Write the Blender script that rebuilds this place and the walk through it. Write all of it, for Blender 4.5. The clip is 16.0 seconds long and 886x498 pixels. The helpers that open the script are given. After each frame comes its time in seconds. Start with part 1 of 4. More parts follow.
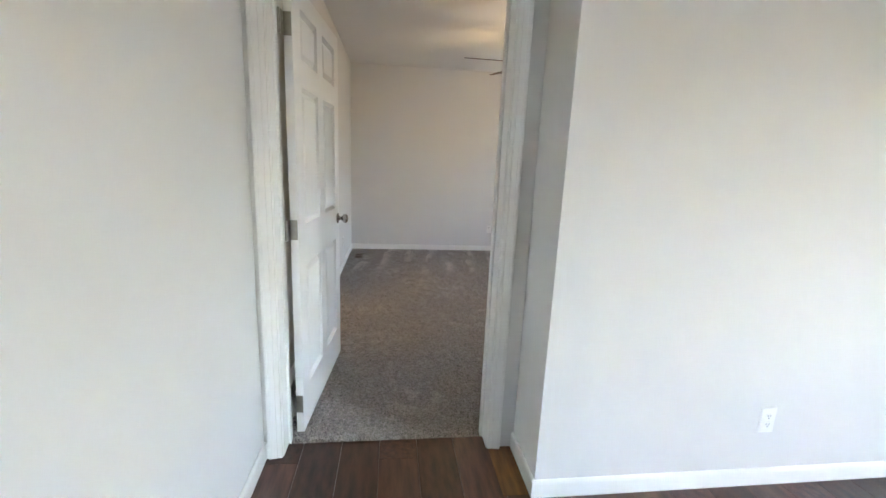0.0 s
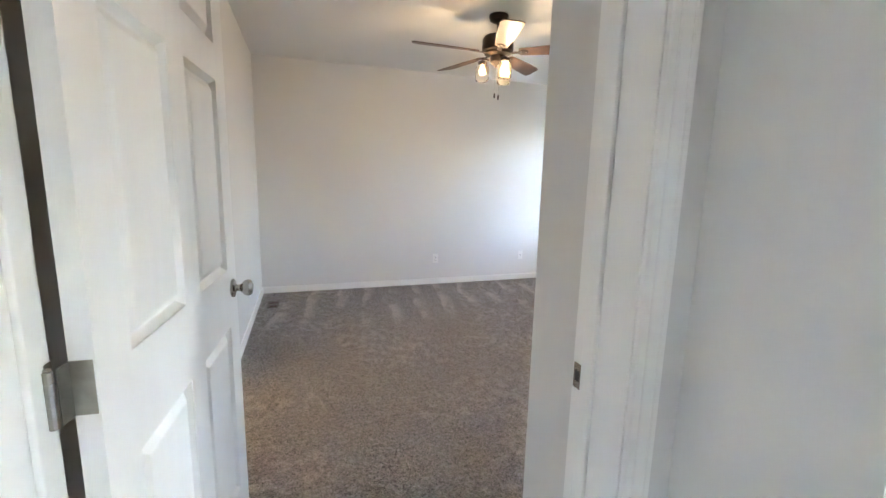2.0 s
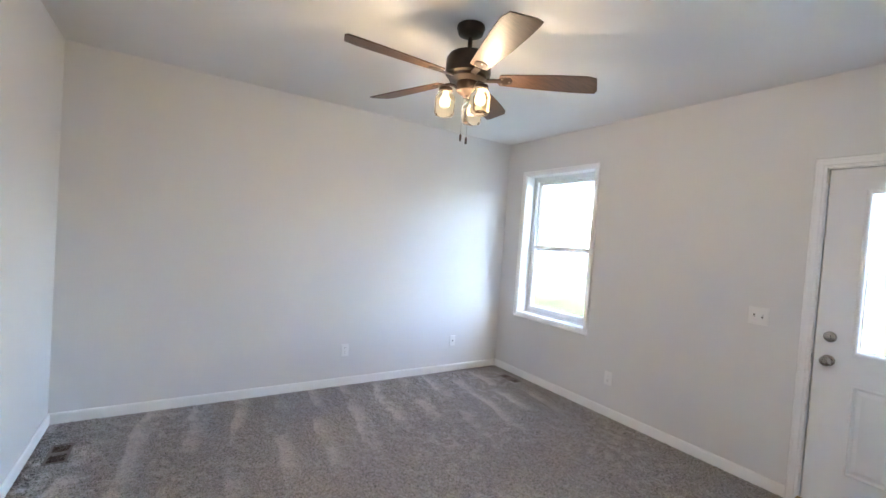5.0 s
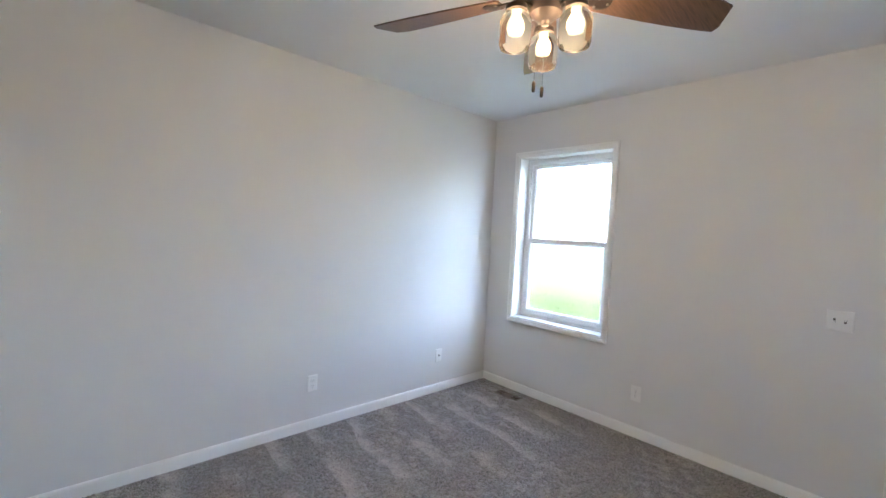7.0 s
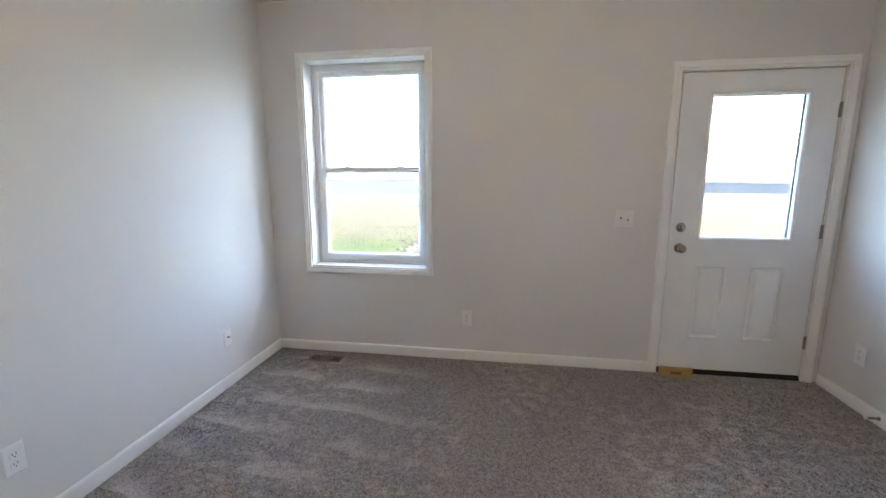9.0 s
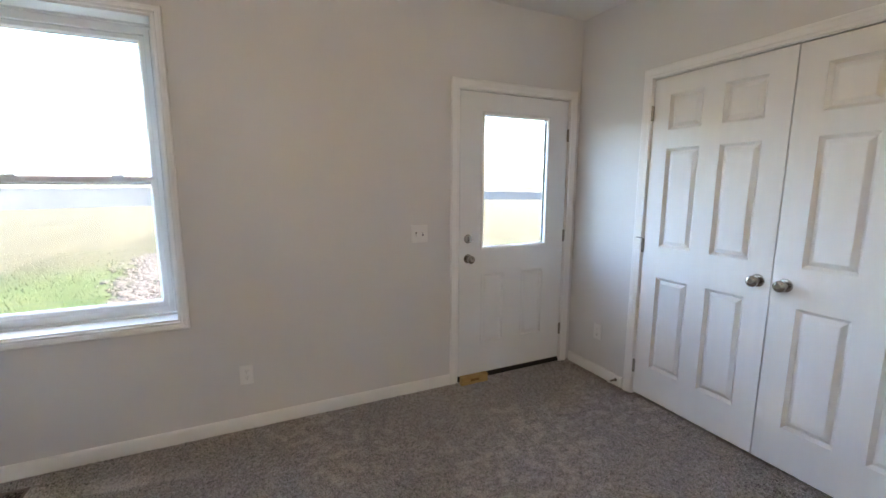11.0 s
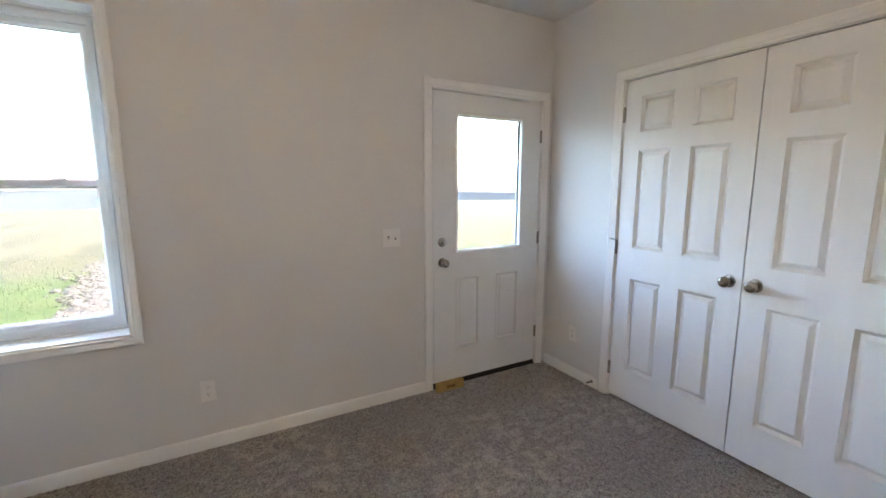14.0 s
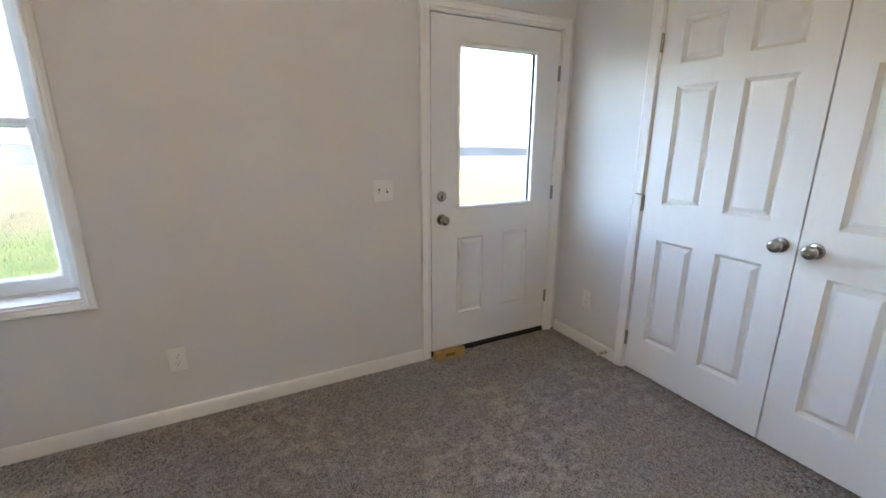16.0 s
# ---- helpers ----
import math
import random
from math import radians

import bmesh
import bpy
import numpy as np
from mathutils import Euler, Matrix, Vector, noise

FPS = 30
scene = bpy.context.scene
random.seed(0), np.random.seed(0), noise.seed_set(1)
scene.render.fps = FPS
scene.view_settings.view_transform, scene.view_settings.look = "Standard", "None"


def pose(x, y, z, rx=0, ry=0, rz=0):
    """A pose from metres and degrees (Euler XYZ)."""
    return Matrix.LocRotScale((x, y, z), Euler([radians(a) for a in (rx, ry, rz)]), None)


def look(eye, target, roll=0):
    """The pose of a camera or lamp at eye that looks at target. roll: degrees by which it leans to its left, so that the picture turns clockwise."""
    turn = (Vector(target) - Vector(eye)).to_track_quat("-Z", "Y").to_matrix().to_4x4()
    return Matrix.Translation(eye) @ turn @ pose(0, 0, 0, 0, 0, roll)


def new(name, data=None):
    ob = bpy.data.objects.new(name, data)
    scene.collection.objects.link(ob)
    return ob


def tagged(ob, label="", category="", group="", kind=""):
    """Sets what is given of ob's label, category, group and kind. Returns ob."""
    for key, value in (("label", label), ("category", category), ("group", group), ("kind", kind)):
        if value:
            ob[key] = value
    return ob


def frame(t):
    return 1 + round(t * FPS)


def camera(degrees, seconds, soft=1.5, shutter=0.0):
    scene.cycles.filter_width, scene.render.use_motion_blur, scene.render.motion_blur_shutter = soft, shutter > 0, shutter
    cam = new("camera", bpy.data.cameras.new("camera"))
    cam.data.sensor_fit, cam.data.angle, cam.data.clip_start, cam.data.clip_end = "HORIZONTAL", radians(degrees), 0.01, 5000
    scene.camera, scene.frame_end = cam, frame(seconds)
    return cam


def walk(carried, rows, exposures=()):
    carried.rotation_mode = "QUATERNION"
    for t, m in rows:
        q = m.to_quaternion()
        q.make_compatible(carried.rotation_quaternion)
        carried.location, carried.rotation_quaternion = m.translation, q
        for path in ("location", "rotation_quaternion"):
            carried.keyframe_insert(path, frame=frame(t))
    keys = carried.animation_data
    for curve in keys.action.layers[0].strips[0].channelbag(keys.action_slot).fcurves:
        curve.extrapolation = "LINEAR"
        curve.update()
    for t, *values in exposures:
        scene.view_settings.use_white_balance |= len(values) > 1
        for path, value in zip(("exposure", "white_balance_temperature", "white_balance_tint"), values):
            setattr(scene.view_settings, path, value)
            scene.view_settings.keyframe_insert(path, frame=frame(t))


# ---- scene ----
cam = camera(93.2, 16.0)
PATH = [
    (0, (0.133, -0.061, 1.349), (0.38, 1.88, 0.935), 2.4),
    (0.5, (0.124, 0.23, 1.342), (0.397, 2.17, 0.937), 2.1),
    (1, (0.051, 0.544, 1.344), (0.44, 2.475, 0.997), 2.5),
    (1.5, (0.003, 0.816, 1.348), (0.566, 2.706, 1.015), 2.0),
    (2, (0.037, 1.093, 1.348), (0.659, 2.965, 1.021), 1.3),
    (2.5, (0.074, 1.336, 1.352), (0.747, 3.192, 1.033), 1.5),
    (3, (0.056, 1.593, 1.349), (0.896, 3.367, 0.968), 0.1),
    (3.5, (0.064, 1.789, 1.343), (0.992, 3.533, 1.031), 2.8),
    (4, (0.163, 1.989, 1.395), (1.128, 3.725, 1.155), 2.3),
    (4.5, (0.188, 2.186, 1.43), (1.228, 3.886, 1.266), 2.1),
    (4.7, (0.203, 2.271, 1.456), (1.241, 3.978, 1.373), 3.2),
    (7, (0.258, 3.399, 1.491), (1.615, 4.865, 1.403), 3.0),
    (7.5, (0.255, 3.705, 1.413), (1.643, 5.115, 1.119), 2.5),
    (8, (0.321, 3.956, 1.384), (1.835, 5.201, 0.989), 3.3),
    (8.5, (0.377, 4.167, 1.395), (2.138, 5.027, 0.995), 1.6),
    (9, (0.477, 4.366, 1.395), (2.422, 4.675, 1.049), -0.1),
    (9.5, (0.683, 4.438, 1.413), (2.66, 4.383, 1.112), -2.4),
    (10, (0.826, 4.546, 1.421), (2.762, 4.16, 1.104), -1.7),
    (12.3, (1.007, 4.628, 1.421), (2.708, 3.609, 1.16), 0.5),
    (12.5, (1.015, 4.632, 1.42), (2.718, 3.615, 1.16), 0.5),
    (13, (1.01, 4.601, 1.429), (2.728, 3.609, 1.171), 0.5),
    (13.5, (1.023, 4.586, 1.439), (2.753, 3.621, 1.161), 0.3),
    (14, (1.026, 4.577, 1.431), (2.758, 3.624, 1.13), -0.0),
    (14.5, (1.018, 4.536, 1.433), (2.732, 3.555, 1.117), -0.1),
    (15, (1.024, 4.494, 1.409), (2.752, 3.559, 1.033), 0.5),
    (15.5, (1.086, 4.452, 1.388), (2.831, 3.58, 0.945), 0.6),
    (16, (1.27, 4.353, 1.373), (2.994, 3.471, 0.87), 0.2),
]
walk(cam, [(t, look(eye, target, roll)) for t, eye, target, roll in PATH],
     exposures=[(0, 7.1, 6650, 8), (1.0, 7.15, 6650, 8), (2.0, 7.4, 6450, 9), (3.0, 7.55, 6100, 9), (4.7, 7.45, 5850, 9), (7.0, 7.2, 5750, 7),
                (8.0, 7.25, 5750, 7), (9.5, 6.85, 6300, 9), (12.5, 6.85, 6400, 10), (16, 7.0, 6400, 9)])

# ---------------------------------------------------------------- light
world = bpy.data.worlds.new("sky")
scene.world = world
world.use_nodes = True
wn = world.node_tree
sky = wn.nodes.new("ShaderNodeTexSky")
sky.sky_type, sky.sun_disc = "NISHITA", False
SUN_EL, SUN_AZ = 56, 186          # degrees above the horizon, clockwise from +y
sky.sun_elevation, sky.sun_rotation = radians(SUN_EL), radians(SUN_AZ)
sky.dust_density, sky.air_density = 3.0, 1.0
back = wn.nodes["Background"]
back.inputs[1].default_value = 0.15
wn.links.new(sky.outputs[0], back.inputs[0])

sun_data = bpy.data.lights.new("sun", "SUN")
sun_data.energy, sun_data.angle, sun_data.color = 0.5, radians(10), (1.0, 0.95, 0.87)
sun = new("sun", sun_data)
az, el = radians(SUN_AZ), radians(SUN_EL)
sun_at = Vector((math.sin(az) * math.cos(el), math.cos(az) * math.cos(el), math.sin(el))) * 40
sun.matrix_world = look(sun_at, (0, 0, 0))


def point_lamp(name, at, watts, colour, radius):
    d = bpy.data.lights.new(name, "POINT")
    d.energy, d.color, d.shadow_soft_size = watts, colour, radius
    ob = new(name, d)
    ob.location = at
    return ob


def window_lamp(name, eye, target, w, h, watts, colour):
    d = bpy.data.lights.new(name, "AREA")
    d.shape, d.size, d.size_y, d.energy, d.color = "RECTANGLE", w, h, watts, colour
    ob = new(name, d)
    ob.matrix_world = look(eye, target)
    return ob


WARM = (1.0, 0.72, 0.42)
UNSEEN_WINDOW_W, HALL_LAMP_W, FAN_LAMP_W, BATH_LAMP_W = 0.06, 0.060, 0.052, 0.22
# added area lamp in an unseen opening of wall_hall_east, for the hall's daylight
window_lamp("unseen_hall_window_light", (4.27, -1.85, 1.40), (0, -1.2, 1.3), 0.85, 1.25, UNSEEN_WINDOW_W, (0.86, 0.93, 1.0))
point_lamp("hall_lamp_light", (1.6, -0.6, 2.42), HALL_LAMP_W, WARM, 0.08)
point_lamp("bath_lamp_light", (-1.3, 3.1, 2.42), BATH_LAMP_W, WARM, 0.08)


# ---------------------------------------------------------------- materials
def nodes_of(name):
    m = bpy.data.materials.new(name)
    m.use_nodes = True
    t = m.node_tree
    return m, t, t.nodes["Principled BSDF"]


def link(t, a, b):
    t.links.new(a, b)


def surface(name, colour, rough=0.5, metal=0.0, vary=0.08, scale=6.0, bump=0.0, bump_scale=300.0, stretch=(1, 1, 1),
            per_object=0.0, second=None, detail=4.0, spec=0.5, bump_dist=0.002):
    """A painted, wooden, metal or stone surface: colour with coarse and fine variation, roughness variation and fine relief."""
    m, t, b = nodes_of(name)
    co = t.nodes.new("ShaderNodeTexCoord")
    mp = t.nodes.new("ShaderNodeMapping")
    mp.inputs["Scale"].default_value = stretch
    link(t, co.outputs["Object"], mp.inputs[0])
    n1 = t.nodes.new("ShaderNodeTexNoise")
    n1.inputs["Scale"].default_value, n1.inputs["Detail"].default_value = scale, detail
    link(t, mp.outputs[0], n1.inputs["Vector"])
    ramp = t.nodes.new("ShaderNodeValToRGB")
    lo = [c * (1 - vary) for c in colour] if second is None else second
    hi = [min(1, c * (1 + vary)) for c in colour] if second is None else colour
    ramp.color_ramp.elements[0].color, ramp.color_ramp.elements[1].color = (*lo, 1), (*hi, 1)
    ramp.color_ramp.elements[0].position, ramp.color_ramp.elements[1].position = 0.3, 0.7
    link(t, n1.outputs["Fac"], ramp.inputs[0])
    out = ramp.outputs[0]
    if per_object:
        info = t.nodes.new("ShaderNodeObjectInfo")
        mr = t.nodes.new("ShaderNodeMapRange")
        mr.inputs["To Min"].default_value, mr.inputs["To Max"].default_value = 1 - per_object, 1 + per_object
        link(t, info.outputs["Random"], mr.inputs["Value"])
        hsv = t.nodes.new("ShaderNodeHueSaturation")
        link(t, out, hsv.inputs["Color"])
        link(t, mr.outputs[0], hsv.inputs["Value"])
        out = hsv.outputs[0]
    link(t, out, b.inputs["Base Color"])
    rr = t.nodes.new("ShaderNodeMapRange")
    rr.inputs["To Min"].default_value, rr.inputs["To Max"].default_value = max(0.02, rough - 0.06), min(1, rough + 0.06)
    link(t, n1.outputs["Fac"], rr.inputs["Value"])
    link(t, rr.outputs[0], b.inputs["Roughness"])
    b.inputs["Metallic"].default_value = metal
    b.inputs["Specular IOR Level"].default_value = spec
    if bump:
        n2 = t.nodes.new("ShaderNodeTexNoise")
        n2.inputs["Scale"].default_value, n2.inputs["Detail"].default_value = bump_scale, 3
        link(t, mp.outputs[0], n2.inputs["Vector"])
        bp = t.nodes.new("ShaderNodeBump")
        bp.inputs["Strength"].default_value, bp.inputs["Distance"].default_value = bump, bump_dist
        link(t, n2.outputs["Fac"], bp.inputs["Height"])
        link(t, bp.outputs[0], b.inputs["Normal"])
    return m


WALL = surface("wall_paint", (0.75, 0.738, 0.725), 0.75, spec=0.25, vary=0.012, scale=1.3, bump=0.25, bump_scale=220, bump_dist=0.001)
CEIL = surface("ceiling_paint", (0.80, 0.79, 0.775), 0.8, vary=0.015, scale=1.5, bump=0.4, bump_scale=90, bump_dist=0.002)
TRIM = surface("trim_paint", (0.89, 0.88, 0.865), 0.32, vary=0.015, scale=5, bump=0.04, bump_scale=120, bump_dist=0.0006)
DOORP = surface("door_paint", (0.86, 0.855, 0.845), 0.48, spec=0.3, vary=0.012, scale=4, bump=0.2, bump_scale=60, stretch=(6, 6, 0.6), bump_dist=0.0006)
STEELDOOR = surface("steel_door_paint", (0.83, 0.83, 0.825), 0.42, spec=0.35, vary=0.015, scale=3, bump=0.08, bump_scale=90, bump_dist=0.0005)
VINYL = surface("window_vinyl", (0.80, 0.81, 0.81), 0.35, vary=0.015, scale=4, bump=0.05, bump_scale=100)
PLASTIC = surface("switch_plastic", (0.85, 0.84, 0.82), 0.3, vary=0.01, scale=20)
SLOT = surface("slot_dark", (0.05, 0.045, 0.04), 0.6, vary=0.1)
NICKEL = surface("brushed_nickel", (0.42, 0.40, 0.375), 0.22, metal=1.0, vary=0.06, scale=40, bump=0.05, bump_scale=400)
HINGE = surface("hinge_steel", (0.36, 0.34, 0.30), 0.34, metal=1.0, vary=0.12, scale=30)
BRONZE = surface("fan_bronze", (0.045, 0.032, 0.026), 0.38, metal=0.6, vary=0.2, scale=15)
BLADE = surface("fan_blade_wood", (0.13, 0.070, 0.042), 0.42, second=(0.06, 0.032, 0.02), scale=4, stretch=(3, 40, 10), bump=0.1, bump_scale=30)
RUBBER = surface("black_sweep", (0.02, 0.02, 0.02), 0.7, vary=0.2)
PINE = surface("raw_pine", (0.50, 0.34, 0.13), 0.65, second=(0.36, 0.22, 0.07), scale=5, stretch=(2, 3, 30), bump=0.2, bump_scale=60)
STAMP = surface("stamp_ink", (0.20, 0.11, 0.03), 0.8, vary=0.2)
LOUVRE = surface("louvre_brown", (0.10, 0.065, 0.05), 0.5, vary=0.15, scale=20)
REGISTER = surface("register_taupe", (0.19, 0.155, 0.135), 0.5, metal=0.1, vary=0.15, scale=20)
DUCT = surface("duct_dark", (0.015, 0.013, 0.012), 0.8, vary=0.2)
SUBFLOOR = surface("subfloor", (0.05, 0.035, 0.028), 0.8, vary=0.2)
PLANK = surface("vinyl_plank", (0.105, 0.048, 0.030), 0.36, second=(0.032, 0.017, 0.013), scale=5, stretch=(7, 0.9, 1), per_object=0.35, bump=0.25,
                bump_scale=60, detail=8)
ENDPLANK = surface("plank_edge_wood", (0.22, 0.10, 0.03), 0.4, second=(0.10, 0.045, 0.015), scale=6, stretch=(7, 1, 1), bump=0.2, bump_scale=60)
CAULK = surface("caulk", (0.6, 0.58, 0.54), 0.6, vary=0.05)

CARPET, ct, cb = nodes_of("carpet_pile")
cco = ct.nodes.new("ShaderNodeTexCoord")


def carpet_noise(scale, stretch=(1, 1, 1), turn=0.0, detail=3.0):
    mp = ct.nodes.new("ShaderNodeMapping")
    mp.inputs["Scale"].default_value, mp.inputs["Rotation"].default_value = stretch, (0, 0, radians(turn))
    n = ct.nodes.new("ShaderNodeTexNoise")
    n.inputs["Scale"].default_value, n.inputs["Detail"].default_value = scale, detail
    link(ct, cco.outputs["Object"], mp.inputs[0])
    link(ct, mp.outputs[0], n.inputs["Vector"])
    return n.outputs["Fac"]


def carpet_math(op, a, b):
    n = ct.nodes.new("ShaderNodeMath")
    n.operation = op
    for i, v in enumerate((a, b)):
        if isinstance(v, (int, float)):
            n.inputs[i].default_value = v
        else:
            link(ct, v, n.inputs[i])
    return n.outputs[0]


def carpet_step(value, lo, hi, to_lo=0.0, to_hi=1.0):
    n = ct.nodes.new("ShaderNodeMapRange")
    n.interpolation_type = "SMOOTHSTEP"
    for key, v in (("From Min", lo), ("From Max", hi), ("To Min", to_lo), ("To Max", to_hi)):
        n.inputs[key].default_value = v
    link(ct, value, n.inputs["Value"])
    return n.outputs[0]


c_sep = ct.nodes.new("ShaderNodeSeparateXYZ")
link(ct, cco.outputs["Object"], c_sep.inputs[0])
c_grain = carpet_noise(150, detail=5)
c_tuft = carpet_noise(48, detail=3)
c_prints = carpet_step(carpet_noise(15.0, (1.0, 0.75, 1), 20, 5), 0.46, 0.62)      # footprints and scuffs
c_patch = carpet_step(carpet_noise(1.3, detail=2), 0.42, 0.62)                     # brushed-up pile, its sheen put into the tone
# strokes of the vacuum, square to the far wall: pile sheen painted as a light flank that fades to one side
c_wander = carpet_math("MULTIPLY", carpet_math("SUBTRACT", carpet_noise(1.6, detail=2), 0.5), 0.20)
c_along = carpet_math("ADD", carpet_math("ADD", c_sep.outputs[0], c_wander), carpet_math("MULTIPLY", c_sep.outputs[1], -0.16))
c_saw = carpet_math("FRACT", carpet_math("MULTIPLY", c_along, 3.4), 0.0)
c_flank_sheen = carpet_math("MULTIPLY", carpet_step(c_saw, 0.0, 0.07), carpet_step(c_saw, 0.12, 0.55, 1.0, 0.0))
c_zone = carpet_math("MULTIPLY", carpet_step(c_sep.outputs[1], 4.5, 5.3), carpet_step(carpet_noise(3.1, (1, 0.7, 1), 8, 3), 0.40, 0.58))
c_geo = ct.nodes.new("ShaderNodeNewGeometry")
tone = carpet_math("ADD", carpet_math("MULTIPLY", c_grain, 0.95), carpet_math("MULTIPLY", c_tuft, 0.45))
tone = carpet_math("ADD", tone, carpet_math("MULTIPLY", carpet_math("MULTIPLY", c_prints, carpet_math("ADD", carpet_math("MULTIPLY", c_patch, 0.85), 0.15)), 0.115))
tone = carpet_math("ADD", tone, carpet_math("MULTIPLY", carpet_math("MULTIPLY", c_flank_sheen, c_zone), 0.20))
tone = carpet_math("ADD", tone, carpet_math("MULTIPLY", c_geo.outputs["Random Per Island"], 0.26))
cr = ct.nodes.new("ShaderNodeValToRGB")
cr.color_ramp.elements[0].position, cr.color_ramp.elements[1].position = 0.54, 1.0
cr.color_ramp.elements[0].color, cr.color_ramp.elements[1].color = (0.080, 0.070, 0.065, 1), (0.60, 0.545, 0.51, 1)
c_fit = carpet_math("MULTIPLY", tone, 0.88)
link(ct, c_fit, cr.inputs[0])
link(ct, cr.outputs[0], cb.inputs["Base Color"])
cb.inputs["Roughness"].default_value = 0.95
cb.inputs["Specular IOR Level"].default_value = 0.1
cb.inputs["Sheen Weight"].default_value = 0.25
cb.inputs["Sheen Roughness"].default_value = 0.5
cbump = ct.nodes.new("ShaderNodeBump")
cbump.inputs["Strength"].default_value, cbump.inputs["Distance"].default_value = 0.9, 0.009
link(ct, carpet_math("ADD", carpet_math("ADD", c_tuft, c_prints), carpet_math("MULTIPLY", c_grain, 0.6)), cbump.inputs["Height"])
link(ct, cbump.outputs[0], cb.inputs["Normal"])


def glass_material(name, colour=(1, 1, 1), rough=0.0, ior=1.45):
    m, t, b = nodes_of(name)
    b.inputs["Base Color"].default_value = (*colour, 1)
    b.inputs["Transmission Weight"].default_value = 1.0
    b.inputs["Roughness"].default_value, b.inputs["IOR"].default_value = rough, ior
    return m


# dark tint put into the glass to dim the bright outdoors seen through it
PANE = glass_material("dimming_window_glass", (0.185, 0.19, 0.185), ior=1.1)
JAR = glass_material("jar_glass", (1.0, 0.95, 0.86), 0.10, 1.10)


def glowing(name, colour, strength):
    m, t, b = nodes_of(name)
    b.inputs["Base Color"].default_value = (*colour, 1)
    b.inputs["Emission Color"].default_value = (*colour, 1)
    b.inputs["Emission Strength"].default_value = strength
    return m


BULB = glowing("lit_bulb", (1.0, 0.68, 0.38), 0.018)
LAMPGLASS = glowing("lit_lamp_glass", (1.0, 0.80, 0.55), 0.15)

# the field: pale dry stubble with faint rows, green near the house
GROUND, gt, gb = nodes_of("field_ground")
gco = gt.nodes.new("ShaderNodeTexCoord")


def ground_noise(scale, stretch=(1, 1, 1), turn=0.0, detail=4.0):
    mp = gt.nodes.new("ShaderNodeMapping")
    mp.inputs["Scale"].default_value, mp.inputs["Rotation"].default_value = stretch, (0, 0, radians(turn))
    n = gt.nodes.new("ShaderNodeTexNoise")
    n.inputs["Scale"].default_value, n.inputs["Detail"].default_value = scale, detail
    link(gt, gco.outputs["Object"], mp.inputs[0])
    link(gt, mp.outputs[0], n.inputs["Vector"])
    return n.outputs["Fac"]


def ground_ramp(fac, p0, c0, p1, c1):
    r = gt.nodes.new("ShaderNodeValToRGB")
    r.color_ramp.elements[0].position, r.color_ramp.elements[1].position = p0, p1
    r.color_ramp.elements[0].color, r.color_ramp.elements[1].color = (*c0, 1), (*c1, 1)
    link(gt, fac, r.inputs[0])
    return r.outputs[0]


straw = ground_ramp(ground_noise(0.35, (0.25, 2.5, 1), 25), 0.3, (0.032, 0.027, 0.013), 0.7, (0.060, 0.050, 0.027))
green = ground_ramp(ground_noise(2.2, detail=6), 0.3, (0.020, 0.031, 0.006), 0.7, (0.048, 0.050, 0.018))
sep = gt.nodes.new("ShaderNodeSeparateXYZ")
link(gt, gco.outputs["Object"], sep.inputs[0])
edge = gt.nodes.new("ShaderNodeMath")
edge.operation = "MULTIPLY_ADD"
link(gt, ground_noise(0.5), edge.inputs[0])
edge.inputs[1].default_value = 5.0
link(gt, sep.outputs[0], edge.inputs[2])
mix = gt.nodes.new("ShaderNodeMix")
mix.data_type = "RGBA"
mrange = gt.nodes.new("ShaderNodeMapRange")
mrange.inputs["From Min"].default_value, mrange.inputs["From Max"].default_value = 15.0, 17.5
link(gt, edge.outputs[0], mrange.inputs["Value"])
link(gt, mrange.outputs[0], mix.inputs[0])
link(gt, green, mix.inputs[6])
link(gt, straw, mix.inputs[7])
link(gt, mix.outputs[2], gb.inputs["Base Color"])
gb.inputs["Roughness"].default_value = 0.95
gb.inputs["Specular IOR Level"].default_value = 0.1
GRASS = surface("grass_blades", (0.044, 0.062, 0.014), 0.7, second=(0.03, 0.044, 0.010), scale=1.5)
STONE = surface("rubble_stone", (0.064, 0.047, 0.033), 0.9, second=(0.034, 0.026, 0.019), scale=9, bump=0.5, bump_scale=40, bump_dist=0.01)
# distance haze is put into this grey, paler than the field's tones
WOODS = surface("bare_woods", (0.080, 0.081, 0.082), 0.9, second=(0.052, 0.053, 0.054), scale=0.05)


# ---------------------------------------------------------------- mesh helpers
def finish(name, bm, material, smooth=False):
    me = bpy.data.meshes.new(name)
    bmesh.ops.recalc_face_normals(bm, faces=bm.faces)
    bm.to_mesh(me)
    bm.free()
    if smooth:
        me.shade_smooth()
        try:
            me.set_sharp_from_angle(angle=radians(35))
        except AttributeError:
            pass
    me.materials.append(material)
    return new(name, me)


def part(name, bm, material, parent, label="", smooth=False):
    ob = finish(name, bm, material, smooth)
    ob.parent = parent
    if parent.type == "EMPTY":
        ob.matrix_parent_inverse = parent.matrix_basis.inverted()
    return tagged(ob, label)


def thing(name, at, label, category, group="", kind=""):
    ob = new(name)
    ob.empty_display_size = 0.05
    ob.matrix_basis = pose(*at)
    return tagged(ob, label, category, group, kind)


def structure(name, bm, material, label, category):
    return tagged(finish(name, bm, material), label, category, kind="structure")


